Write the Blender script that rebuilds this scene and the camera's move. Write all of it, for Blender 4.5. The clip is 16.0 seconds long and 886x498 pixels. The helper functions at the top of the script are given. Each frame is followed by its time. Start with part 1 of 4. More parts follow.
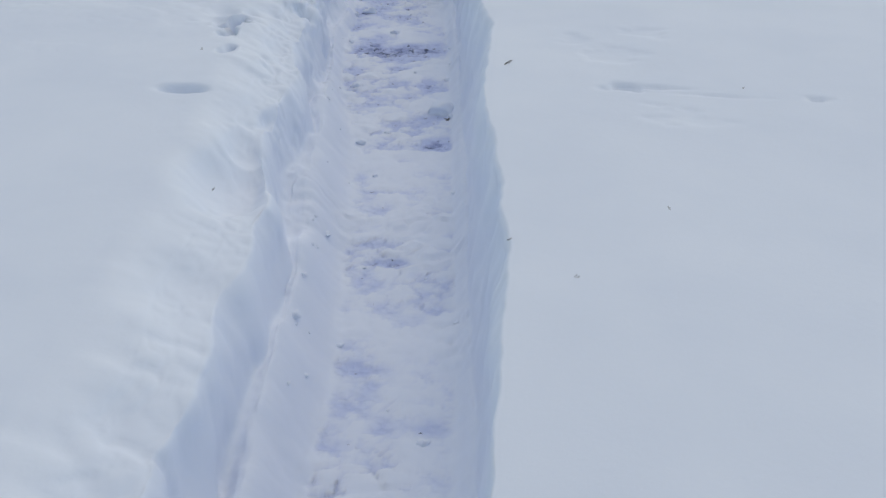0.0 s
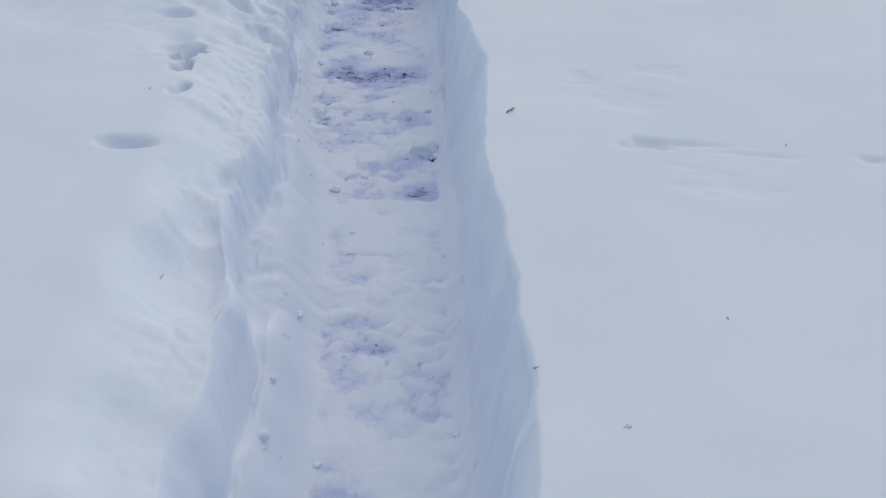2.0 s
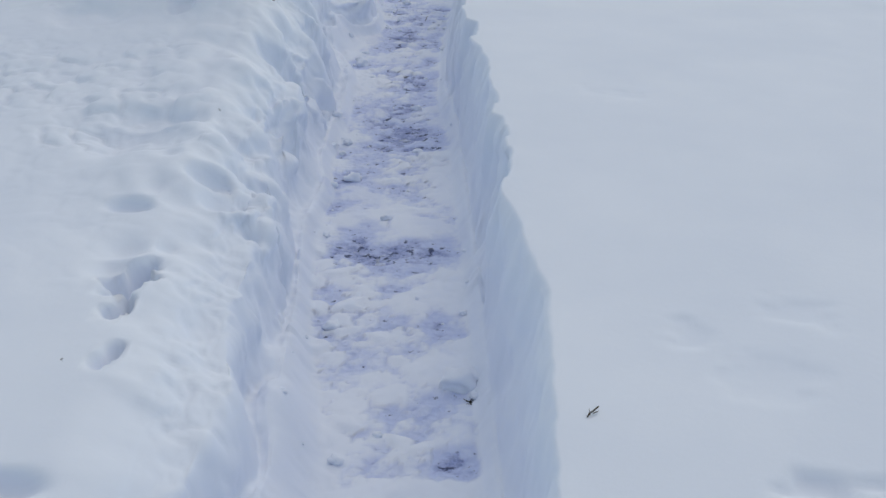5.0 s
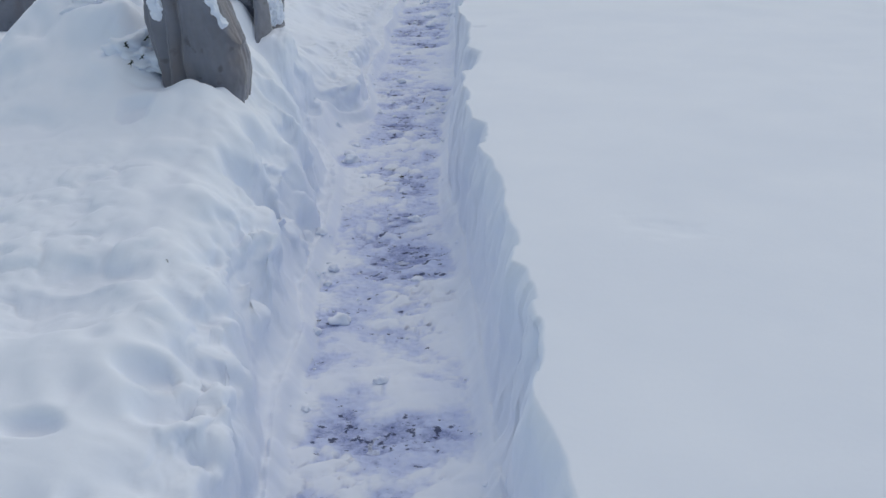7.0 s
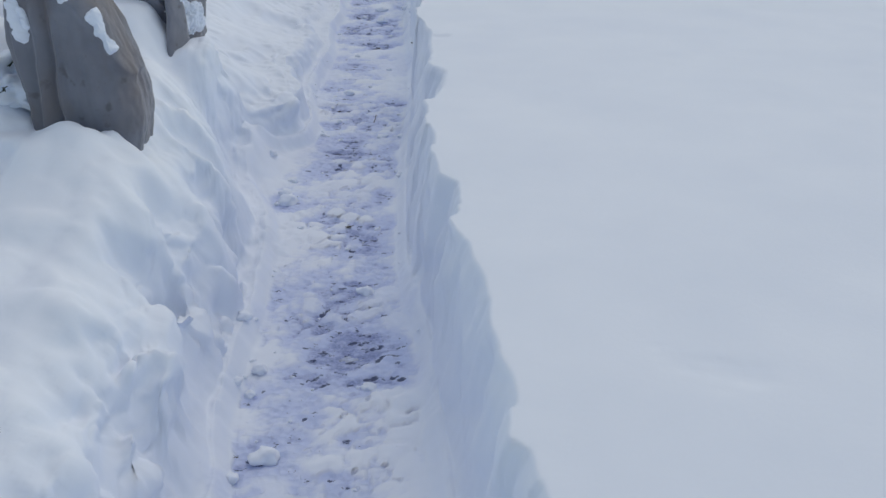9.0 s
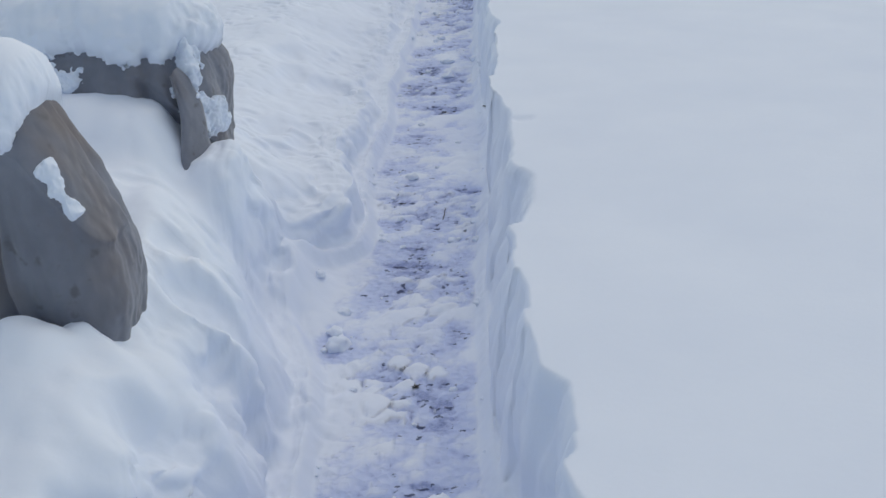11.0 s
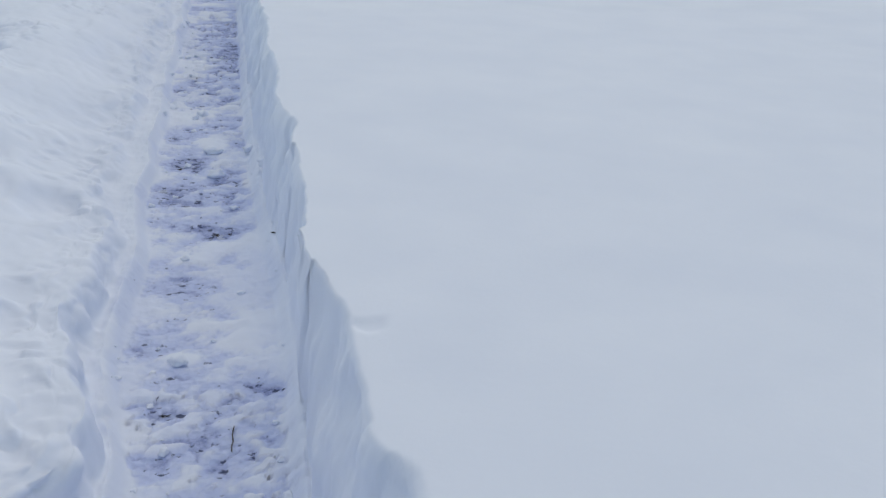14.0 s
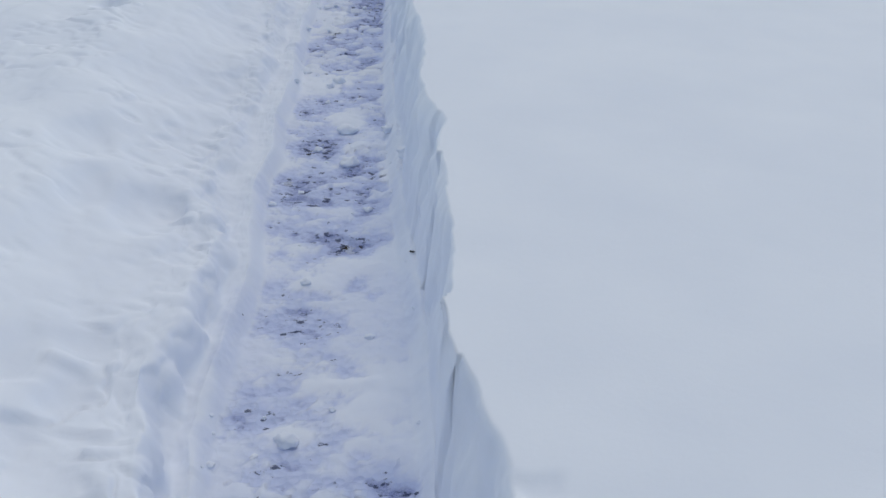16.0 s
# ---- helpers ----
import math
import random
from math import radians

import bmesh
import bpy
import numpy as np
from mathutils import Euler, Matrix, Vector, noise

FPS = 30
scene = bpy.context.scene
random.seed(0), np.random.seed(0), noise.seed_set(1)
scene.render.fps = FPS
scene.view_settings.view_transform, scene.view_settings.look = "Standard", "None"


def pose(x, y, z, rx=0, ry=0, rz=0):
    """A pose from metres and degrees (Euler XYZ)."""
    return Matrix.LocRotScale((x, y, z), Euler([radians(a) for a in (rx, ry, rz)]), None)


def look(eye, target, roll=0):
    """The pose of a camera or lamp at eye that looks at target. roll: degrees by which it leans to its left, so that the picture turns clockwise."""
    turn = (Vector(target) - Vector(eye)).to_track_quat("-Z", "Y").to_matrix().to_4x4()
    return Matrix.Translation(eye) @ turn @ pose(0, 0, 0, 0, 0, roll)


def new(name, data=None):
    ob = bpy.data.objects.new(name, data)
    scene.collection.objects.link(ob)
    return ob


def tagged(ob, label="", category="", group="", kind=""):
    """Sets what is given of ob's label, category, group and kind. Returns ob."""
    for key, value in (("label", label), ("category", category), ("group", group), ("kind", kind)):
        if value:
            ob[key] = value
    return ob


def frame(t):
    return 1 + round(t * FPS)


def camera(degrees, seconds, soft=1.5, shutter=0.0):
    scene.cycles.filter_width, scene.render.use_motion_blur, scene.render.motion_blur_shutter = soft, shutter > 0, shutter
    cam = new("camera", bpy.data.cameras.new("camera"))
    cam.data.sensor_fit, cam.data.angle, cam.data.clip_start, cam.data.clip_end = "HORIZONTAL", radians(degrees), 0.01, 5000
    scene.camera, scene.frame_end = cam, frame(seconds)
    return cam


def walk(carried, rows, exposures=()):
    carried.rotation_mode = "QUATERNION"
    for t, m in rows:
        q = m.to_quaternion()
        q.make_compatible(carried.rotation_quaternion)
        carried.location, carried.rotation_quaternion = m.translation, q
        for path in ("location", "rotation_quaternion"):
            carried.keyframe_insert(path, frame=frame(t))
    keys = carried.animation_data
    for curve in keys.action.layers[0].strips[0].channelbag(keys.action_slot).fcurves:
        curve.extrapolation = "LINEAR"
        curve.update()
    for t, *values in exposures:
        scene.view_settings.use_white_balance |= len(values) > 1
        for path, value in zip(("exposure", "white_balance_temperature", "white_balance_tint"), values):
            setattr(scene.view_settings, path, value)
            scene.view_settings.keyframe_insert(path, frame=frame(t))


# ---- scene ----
cam = camera(47.0, 16.0)
PATH = [
    (0, (0.555, 0.0, 1.293), (0.367, 1.738, 0.322), -0.8),
    (0.5, (0.571, 0.079, 1.287), (0.369, 1.843, 0.365), -0.2),
    (1, (0.553, 0.167, 1.287), (0.415, 1.956, 0.404), 1.6),
    (1.5, (0.481, 0.329, 1.285), (0.349, 2.107, 0.38), 1.2),
    (2, (0.442, 0.429, 1.282), (0.331, 2.164, 0.293), 0.4),
    (2.5, (0.468, 0.58, 1.266), (0.305, 2.326, 0.304), -2.5),
    (3, (0.514, 0.732, 1.29), (0.288, 2.473, 0.334), -3.3),
    (3.5, (0.486, 0.868, 1.285), (0.312, 2.639, 0.372), -0.3),
    (4, (0.398, 1.075, 1.301), (0.217, 2.855, 0.407), -0.1),
    (4.2, (0.384, 1.111, 1.308), (0.202, 2.89, 0.412), -0.6),
    (6.3, (0.301, 1.85, 1.305), (0.144, 3.639, 0.427), -1.4),
    (6.5, (0.289, 1.907, 1.31), (0.177, 3.693, 0.416), -1.0),
    (7, (0.281, 2.005, 1.319), (0.111, 3.824, 0.505), -2.1),
    (7.5, (0.316, 2.205, 1.328), (0.256, 4.044, 0.544), -0.7),
    (8, (0.317, 2.374, 1.308), (0.262, 4.204, 0.503), -0.2),
    (8.5, (0.236, 2.6, 1.313), (0.204, 4.411, 0.467), 0.8),
    (9, (0.196, 2.765, 1.292), (0.127, 4.568, 0.429), -0.6),
    (9.2, (0.179, 2.849, 1.289), (0.083, 4.677, 0.483), -1.9),
    (11.3, (0.099, 3.72, 1.307), (-0.119, 5.523, 0.468), -4.0),
    (11.5, (0.079, 3.827, 1.293), (-0.116, 5.644, 0.48), -1.1),
    (12, (0.043, 4.013, 1.292), (-0.045, 5.846, 0.497), 1.0),
    (12.5, (-0.036, 4.19, 1.307), (0.061, 6.026, 0.52), 0.6),
    (13, (-0.075, 4.366, 1.283), (-0.002, 6.202, 0.491), 0.2),
    (13.5, (-0.069, 4.573, 1.261), (0.108, 6.395, 0.456), 0.6),
    (14, (-0.084, 4.757, 1.281), (0.214, 6.563, 0.476), 2.0),
    (14.5, (-0.126, 4.879, 1.304), (0.092, 6.644, 0.388), 1.2),
    (15, (-0.102, 5.058, 1.276), (-0.027, 6.803, 0.302), -2.5),
    (15.5, (-0.071, 5.243, 1.288), (-0.123, 7.035, 0.401), -1.8),
    (16, (-0.072, 5.424, 1.261), (-0.058, 7.188, 0.319), 0.1),
]
# sun and sky: degrees above the horizon, degrees clockwise from ahead, strengths
SUN_UP, SUN_TURN, SUN_WIDE = 55.0, 20.0, 150.0
SUN_STRENGTH, SKY_STRENGTH, EXPOSURE = 0.75, 0.165, -0.06
KELVIN, TINT = 7900.0, 4.0
walk(cam, [(t, look(eye, target, roll)) for t, eye, target, roll in PATH], [(0.0, EXPOSURE - 0.06, KELVIN, TINT), (9.2, EXPOSURE - 0.05, KELVIN, TINT), (11.3, EXPOSURE, KELVIN, TINT), (16.0, EXPOSURE, KELVIN, TINT)])

# ---------------------------------------------------------------- light
world = bpy.data.worlds.new("sky")
scene.world = world
world.use_nodes = True
wt = world.node_tree
sky = wt.nodes.new("ShaderNodeTexSky")
sky.sky_type = 'NISHITA'
sky.sun_disc = False
sky.sun_elevation = radians(SUN_UP)
sky.sun_rotation = radians(SUN_TURN)
sky.air_density = 1.0
sky.dust_density = 1.0
sky.ozone_density = 2.0
wt.links.new(sky.outputs[0], wt.nodes["Background"].inputs[0])
wt.nodes["Background"].inputs[1].default_value = SKY_STRENGTH

sun_data = bpy.data.lights.new("sun", 'SUN')
sun_data.energy = SUN_STRENGTH
sun_data.angle = radians(SUN_WIDE)
sun_data.color = (1.0, 0.92, 0.72)
sun = new("sun", sun_data)
s_up, s_turn = radians(SUN_UP), radians(SUN_TURN)
sun_way = Vector((math.sin(s_turn) * math.cos(s_up), math.cos(s_turn) * math.cos(s_up), math.sin(s_up)))
sun.matrix_world = look(sun_way * 20, (0, 0, 0))


# ---------------------------------------------------------------- materials
def material(name):
    m = bpy.data.materials.new(name)
    m.use_nodes = True
    nt = m.node_tree
    return m, nt, nt.nodes["Principled BSDF"]


def node(nt, kind, **values):
    n = nt.nodes.new(kind)
    for key, v in values.items():
        n.inputs[key.replace("_", " ")].default_value = v
    return n


def noise_node(nt, coord, scale, detail=4.0, rough=0.55, squash=None):
    if squash:
        mp = nt.nodes.new("ShaderNodeMapping")
        mp.inputs["Scale"].default_value = squash
        nt.links.new(coord, mp.inputs["Vector"])
        coord = mp.outputs[0]
    n = node(nt, "ShaderNodeTexNoise", Scale=scale, Detail=detail, Roughness=rough)
    nt.links.new(coord, n.inputs["Vector"])
    return n.outputs["Fac"]


def ramp(nt, fac, stops):
    r = nt.nodes.new("ShaderNodeValToRGB")
    els = r.color_ramp.elements
    while len(els) < len(stops):
        els.new(0.5)
    for e, (p, c) in zip(els, stops):
        e.position, e.color = p, (*c, 1) if len(c) == 3 else c
    nt.links.new(fac, r.inputs[0])
    return r.outputs[0]


def mix(nt, fac, a, b, blend='MIX'):
    n = nt.nodes.new("ShaderNodeMix")
    n.data_type, n.blend_type = 'RGBA', blend
    for sock, v in ((n.inputs["Factor"], fac), (n.inputs[6], a), (n.inputs[7], b)):
        if isinstance(v, bpy.types.NodeSocket):
            nt.links.new(v, sock)
        else:
            sock.default_value = v if isinstance(v, (int, float)) else (*v, 1)
    return n.outputs[2]


def bump(nt, bsdf, layers):
    last = None
    for height, strength, distance in layers:
        b = node(nt, "ShaderNodeBump", Strength=strength, Distance=distance)
        nt.links.new(height, b.inputs["Height"])
        if last:
            nt.links.new(last, b.inputs["Normal"])
        last = b.outputs[0]
    nt.links.new(last, bsdf.inputs["Normal"])


def position(nt):
    return nt.nodes.new("ShaderNodeNewGeometry").outputs["Position"]


def object_coord(nt):
    return nt.nodes.new("ShaderNodeTexCoord").outputs["Object"]


def snow_material(name, coord_of, grain=1.0, trodden=False):
    m, nt, p = material(name)
    co = coord_of(nt)
    big = noise_node(nt, co, 3.0, 3.0)
    fine = noise_node(nt, co, 55.0, 5.0, 0.62)
    crystal = noise_node(nt, co, 420.0, 3.0, 0.7)
    col = ramp(nt, big, [(0.3, (0.765, 0.815, 0.925)), (0.7, (0.805, 0.85, 0.95))])
    if trodden:
        # thin trodden snow lets the paving through in grains and smears
        thin = nt.nodes.new("ShaderNodeAttribute")
        thin.attribute_name = "thin_cover"
        smear = noise_node(nt, co, 24.0, 6.0, 0.62, (0.85, 1.1, 1.0))
        # packed, half-melted snow is icier and bluer than fresh snow
        packed = nt.nodes.new("ShaderNodeMapRange")
        packed.interpolation_type = 'SMOOTHSTEP'
        packed.inputs["From Min"].default_value = 0.0
        packed.inputs["From Max"].default_value = 0.75
        packed.inputs["To Max"].default_value = 0.8
        nt.links.new(thin.outputs["Fac"], packed.inputs["Value"])
        col = mix(nt, packed.outputs["Result"], col, (0.50, 0.58, 0.85))
        add = nt.nodes.new("ShaderNodeMath")
        add.operation = 'MULTIPLY_ADD'
        nt.links.new(smear, add.inputs[0])
        add.inputs[1].default_value = 1.5
        nt.links.new(thin.outputs["Fac"], add.inputs[2])
        lift = nt.nodes.new("ShaderNodeMapRange")
        lift.interpolation_type = 'SMOOTHSTEP'
        lift.inputs["From Min"].default_value = 1.48
        lift.inputs["From Max"].default_value = 2.02
        lift.inputs["To Max"].default_value = 0.78
        nt.links.new(add.outputs[0], lift.inputs["Value"])
        grit = noise_node(nt, co, 150.0, 5.0, 0.7)
        under = ramp(nt, grit, [(0.36, (0.125, 0.16, 0.36)), (0.64, (0.33, 0.39, 0.68))])
        col = mix(nt, lift.outputs["Result"], col, under)
        # grit and frozen leaf crumbs in the thinnest places
        speck = noise_node(nt, co, 36.0, 4.0, 0.60, (0.9, 1.2, 1.0))
        spot = nt.nodes.new("ShaderNodeMath")
        spot.operation = 'MULTIPLY_ADD'
        nt.links.new(thin.outputs["Fac"], spot.inputs[0])
        spot.inputs[1].default_value = 0.22
        nt.links.new(speck, spot.inputs[2])
        col = mix(nt, ramp(nt, spot.outputs[0], [(0.785, (0, 0, 0)), (0.835, (0.88, 0.88, 0.88))]), col, (0.038, 0.050, 0.115))
    nt.links.new(col, p.inputs["Base Color"])
    p.inputs["Roughness"].default_value = 0.72
    p.inputs["Specular IOR Level"].default_value = 0.25
    layers = [(fine, 0.10 * grain, 0.005), (crystal, 0.12 * grain, 0.001)]
    if trodden:
        # broken clods, only where the snow is trodden
        clod = node(nt, "ShaderNodeTexVoronoi", Scale=46.0)
        nt.links.new(co, clod.inputs["Vector"])
        on_path = node(nt, "ShaderNodeMath")
        on_path.operation = 'MULTIPLY'
        nt.links.new(clod.outputs["Distance"], on_path.inputs[0])
        nt.links.new(packed.outputs["Result"], on_path.inputs[1])
        flake = node(nt, "ShaderNodeMath")
        flake.operation = 'MULTIPLY'
        nt.links.new(smear, flake.inputs[0])
        nt.links.new(packed.outputs["Result"], flake.inputs[1])
        layers.insert(0, (on_path.outputs[0], 0.55, 0.02))
        layers.insert(1, (flake.outputs[0], 0.5, 0.008))
    bump(nt, p, layers)
    return m


MAT_SNOW = snow_material("fresh_snow", position, 1.0, True)
MAT_CLUMP = snow_material("snow_lump", position, 1.4)


def slab_material():
    m, nt, p = material("frosted_concrete")
    co = position(nt)
    rnd = nt.nodes.new("ShaderNodeObjectInfo").outputs["Random"]
    tone = ramp(nt, rnd, [(0.0, (0.070, 0.092, 0.21)), (0.5, (0.098, 0.125, 0.28)), (1.0, (0.125, 0.158, 0.34))])
    grit = noise_node(nt, co, 130.0, 6.0, 0.7)
    stain = noise_node(nt, co, 14.0, 4.0)
    col = mix(nt, ramp(nt, grit, [(0.35, (0, 0, 0)), (0.7, (1, 1, 1))]), (0.046, 0.052, 0.105), tone)
    col = mix(nt, ramp(nt, stain, [(0.45, (0, 0, 0)), (0.62, (0.8, 0.8, 0.8))]), col, (0.060, 0.064, 0.12))
    frost = noise_node(nt, co, 30.0, 8.0, 0.72, (0.8, 1.15, 1.0))
    dust = noise_node(nt, co, 230.0, 3.0, 0.6)
    both = node(nt, "ShaderNodeMath")
    both.operation = 'MULTIPLY_ADD'
    nt.links.new(dust, both.inputs[0])
    both.inputs[1].default_value = 0.35
    nt.links.new(frost, both.inputs[2])
    cover = ramp(nt, both.outputs[0], [(0.48, (0.12, 0.12, 0.12)), (0.66, (0.60, 0.60, 0.60)), (0.82, (0.95, 0.95, 0.95))])
    nt.links.new(mix(nt, cover, col, (0.68, 0.75, 0.94)), p.inputs["Base Color"])
    p.inputs["Roughness"].default_value = 0.8
    bump(nt, p, [(frost, 0.5, 0.004), (grit, 0.5, 0.002)])
    return m


MAT_SLAB = slab_material()


def soil_material():
    m, nt, p = material("frozen_soil")
    co = position(nt)
    n = noise_node(nt, co, 90.0, 6.0, 0.7)
    nt.links.new(ramp(nt, n, [(0.35, (0.014, 0.016, 0.03)), (0.65, (0.052, 0.062, 0.12))]), p.inputs["Base Color"])
    p.inputs["Roughness"].default_value = 0.95
    bump(nt, p, [(n, 0.8, 0.006)])
    return m


MAT_SOIL = soil_material()


def cloth_material():
    m, nt, p = material("grey_fleece")
    co = object_coord(nt)
    blot = noise_node(nt, co, 7.0, 5.0, 0.6)
    streak = noise_node(nt, co, 16.0, 4.0, 0.6, (1.0, 1.0, 0.25))
    weave = noise_node(nt, co, 700.0, 2.0, 0.6)
    col = ramp(nt, blot, [(0.3, (0.15, 0.157, 0.19)), (0.55, (0.195, 0.203, 0.245)), (0.8, (0.255, 0.265, 0.31))])
    stain = noise_node(nt, co, 3.2, 3.0, 0.5, (1.0, 1.0, 0.7))
    col = mix(nt, ramp(nt, stain, [(0.54, (0, 0, 0)), (0.68, (0.8, 0.8, 0.8))]), col, (0.155, 0.125, 0.12))
    col = mix(nt, ramp(nt, streak, [(0.5, (0, 0, 0)), (0.75, (0.45, 0.45, 0.45))]), col, (0.19, 0.155, 0.155))
    spots = noise_node(nt, co, 26.0, 3.0, 0.5)
    col = mix(nt, ramp(nt, spots, [(0.64, (0, 0, 0)), (0.72, (0.6, 0.6, 0.6))]), col, (0.10, 0.092, 0.10))
    nt.links.new(col, p.inputs["Base Color"])
    p.inputs["Roughness"].default_value = 0.9
    p.inputs["Sheen Weight"].default_value = 0.25
    bump(nt, p, [(streak, 0.25, 0.012), (weave, 0.4, 0.0012)])
    return m


MAT_CLOTH = cloth_material()


def plain_material(name, dark, light, scale, rough):
    m, nt, p = material(name)
    n = noise_node(nt, object_coord(nt), scale, 4.0)
    nt.links.new(ramp(nt, n, [(0.3, dark), (0.7, light)]), p.inputs["Base Color"])
    p.inputs["Roughness"].default_value = rough
    return m


MAT_TWIG = plain_material("dry_twig", (0.02, 0.014, 0.01), (0.09, 0.06, 0.04), 60.0, 0.9)
MAT_NEEDLE = plain_material("dark_foliage", (0.015, 0.022, 0.014), (0.05, 0.055, 0.035), 40.0, 0.8)
MAT_STRAW = plain_material("dry_grass", (0.03, 0.026, 0.024), (0.09, 0.075, 0.06), 80.0, 0.9)


# ---------------------------------------------------------------- helpers for meshes
def part(name, bm, mat, parent=None, label=""):
    me = bpy.data.meshes.new(name)
    bm.to_mesh(me)
    bm.free()
    me.materials.append(mat)
    for f in me.polygons:
        f.use_smooth = True
    ob = new(name, me)
    ob.parent = parent
    if label:
        tagged(ob, label)
    return ob


def lattice(ix, iy, seed):
    h = (ix * 374761393 + iy * 668265263 + seed * 974634777) & 0x7FFFFFFF
    h = ((h ^ (h >> 13)) * 1274126177) & 0x7FFFFFFF
    return ((h ^ (h >> 16)) & 0xFFFF) / 32767.5 - 1.0


def wave(x, y, seed=0):
    """Smooth noise between -1 and 1 on arrays."""
    x, y = np.asarray(x, float), np.asarray(y, float)
    ix, iy = np.floor(x).astype(np.int64), np.floor(y).astype(np.int64)
    fx, fy = x - ix, y - iy
    fx, fy = fx * fx * fx * (fx * (fx * 6 - 15) + 10), fy * fy * fy * (fy * (fy * 6 - 15) + 10)
    a, b = lattice(ix, iy, seed), lattice(ix + 1, iy, seed)
    c, d = lattice(ix, iy + 1, seed), lattice(ix + 1, iy + 1, seed)
    return (a + (b - a) * fx) * (1 - fy) + (c + (d - c) * fx) * fy


def wave3(x, y, z, seed=0):
    """Smooth noise between -1 and 1 in space."""
    iz = np.floor(z).astype(np.int64)
    f = z - iz
    f = f * f * f * (f * (f * 6 - 15) + 10)
    low = np.zeros(np.shape(x))
    for level in np.unique(iz):
        at = iz == level
        lower, upper = wave(x[at], y[at], seed + 7 * int(level)), wave(x[at], y[at], seed + 7 * int(level) + 7)
        low[at] = lower + (upper - lower) * f[at]
    return low


def fbm(x, y, seed=0, octaves=4, gain=0.5):
    total, amp = 0.0, 1.0
    for k in range(octaves):
        c, s = math.cos(0.6 * k), math.sin(0.6 * k)
        total = total + amp * wave((c * x - s * y) * 2**k, (s * x + c * y) * 2**k, seed + 17 * k)
        amp *= gain
    return total


def chunks(x, y, seed=0):
    """Soft-edged broken lumps: near one on top of each, nought in the creases between them."""
    ix, iy = np.floor(x).astype(np.int64), np.floor(y).astype(np.int64)
    first = np.full(np.shape(x), 9.0)
    second = np.full(np.shape(x), 9.0)
    level = np.zeros(np.shape(x))
    for i in (-1, 0, 1):
        for j in (-1, 0, 1):
            cx, cy = ix + i, iy + j
            d = np.hypot(x - cx - 0.5 - 0.42 * lattice(cx, cy, seed), y - cy - 0.5 - 0.42 * lattice(cx, cy, seed + 5))
            nearer = d < first
            second = np.where(nearer, first, np.minimum(second, d))
            level = np.where(nearer, lattice(cx, cy, seed + 9), level)
            first = np.where(nearer, d, first)
    edge = np.clip((second - first) * 2.2, 0, 1)
    return edge * (2 - edge) * (0.6 + 0.5 * level)


def ease(a, b, v):
    u = np.clip((v - a) / (b - a), 0, 1)
    return u * u * (3 - 2 * u)


def higher(a, b):
    """The higher of two surfaces, with the crease between them filled."""
    return 0.5 * (a + b + np.sqrt((a - b) ** 2 + 0.0005))


def curve_through(ys, vs, y):
    """A smooth line through a few stations."""
    return (np.interp(y - 0.35, ys, vs) + np.interp(y, ys, vs) * 2 + np.interp(y + 0.35, ys, vs)) / 4


# ---------------------------------------------------------------- the lie of the snow
STATIONS = (-3.0, 1.0, 1.9, 3.25, 4.1, 5.0, 6.0, 7.2, 8.8, 10.5, 13.0)
TOE_RIGHT = (0.85, 0.47, 0.39, 0.25, 0.155, 0.065, -0.01, -0.09, -0.17, -0.25, -0.36)
TOE_LEFT = (0.45, 0.09, 0.02, -0.19, -0.31, -0.39, -0.49, -0.53, -0.575, -0.63, -0.72)
# the left bank: height at the top of the cut, and further out
BANK = (-3.0, 1.0, 1.9, 3.25, 4.1, 4.7, 5.3, 5.6, 5.95, 6.3, 6.8, 7.3, 8.2, 9.0, 13.0)
RIM_LEFT = (0.32, 0.32, 0.33, 0.28, 0.27, 0.29, 0.33, 0.22, 0.11, 0.20, 0.18, 0.15, 0.09, 0.09, 0.10)
TOP_LEFT = (0.40, 0.40, 0.40, 0.38, 0.42, 0.48, 0.50, 0.50, 0.50, 0.42, 0.36, 0.33, 0.29, 0.29, 0.30)


def toe_shift(y):
    return np.interp(y, (3.9, 4.4, 4.9, 5.3, 6.1, 6.5, 6.9, 7.4, 8.0, 8.9), (0.02, 0.01, 0.0, -0.045, -0.04, -0.023, 0.0, -0.004, -0.036, -0.05))


def toe_right(y):
    return curve_through(STATIONS, TOE_RIGHT, y) + toe_shift(y)


def toe_left(y):
    # the dug floor widens before a spade-cut step that juts into the path
    wide = -0.085 * ease(5.50, 5.95, y) * (1 - ease(6.10, 6.36, y))
    jut = 0.055 * ease(6.10, 6.36, y) * (1 - ease(6.45, 7.0, y))
    return curve_through(STATIONS, TOE_LEFT, y) + wide + jut - 0.03 * ease(7.6, 8.2, y) + 0.014 * fbm(y * 3.7, 0 * y, 88, 3) * ease(3.0, 4.0, y)


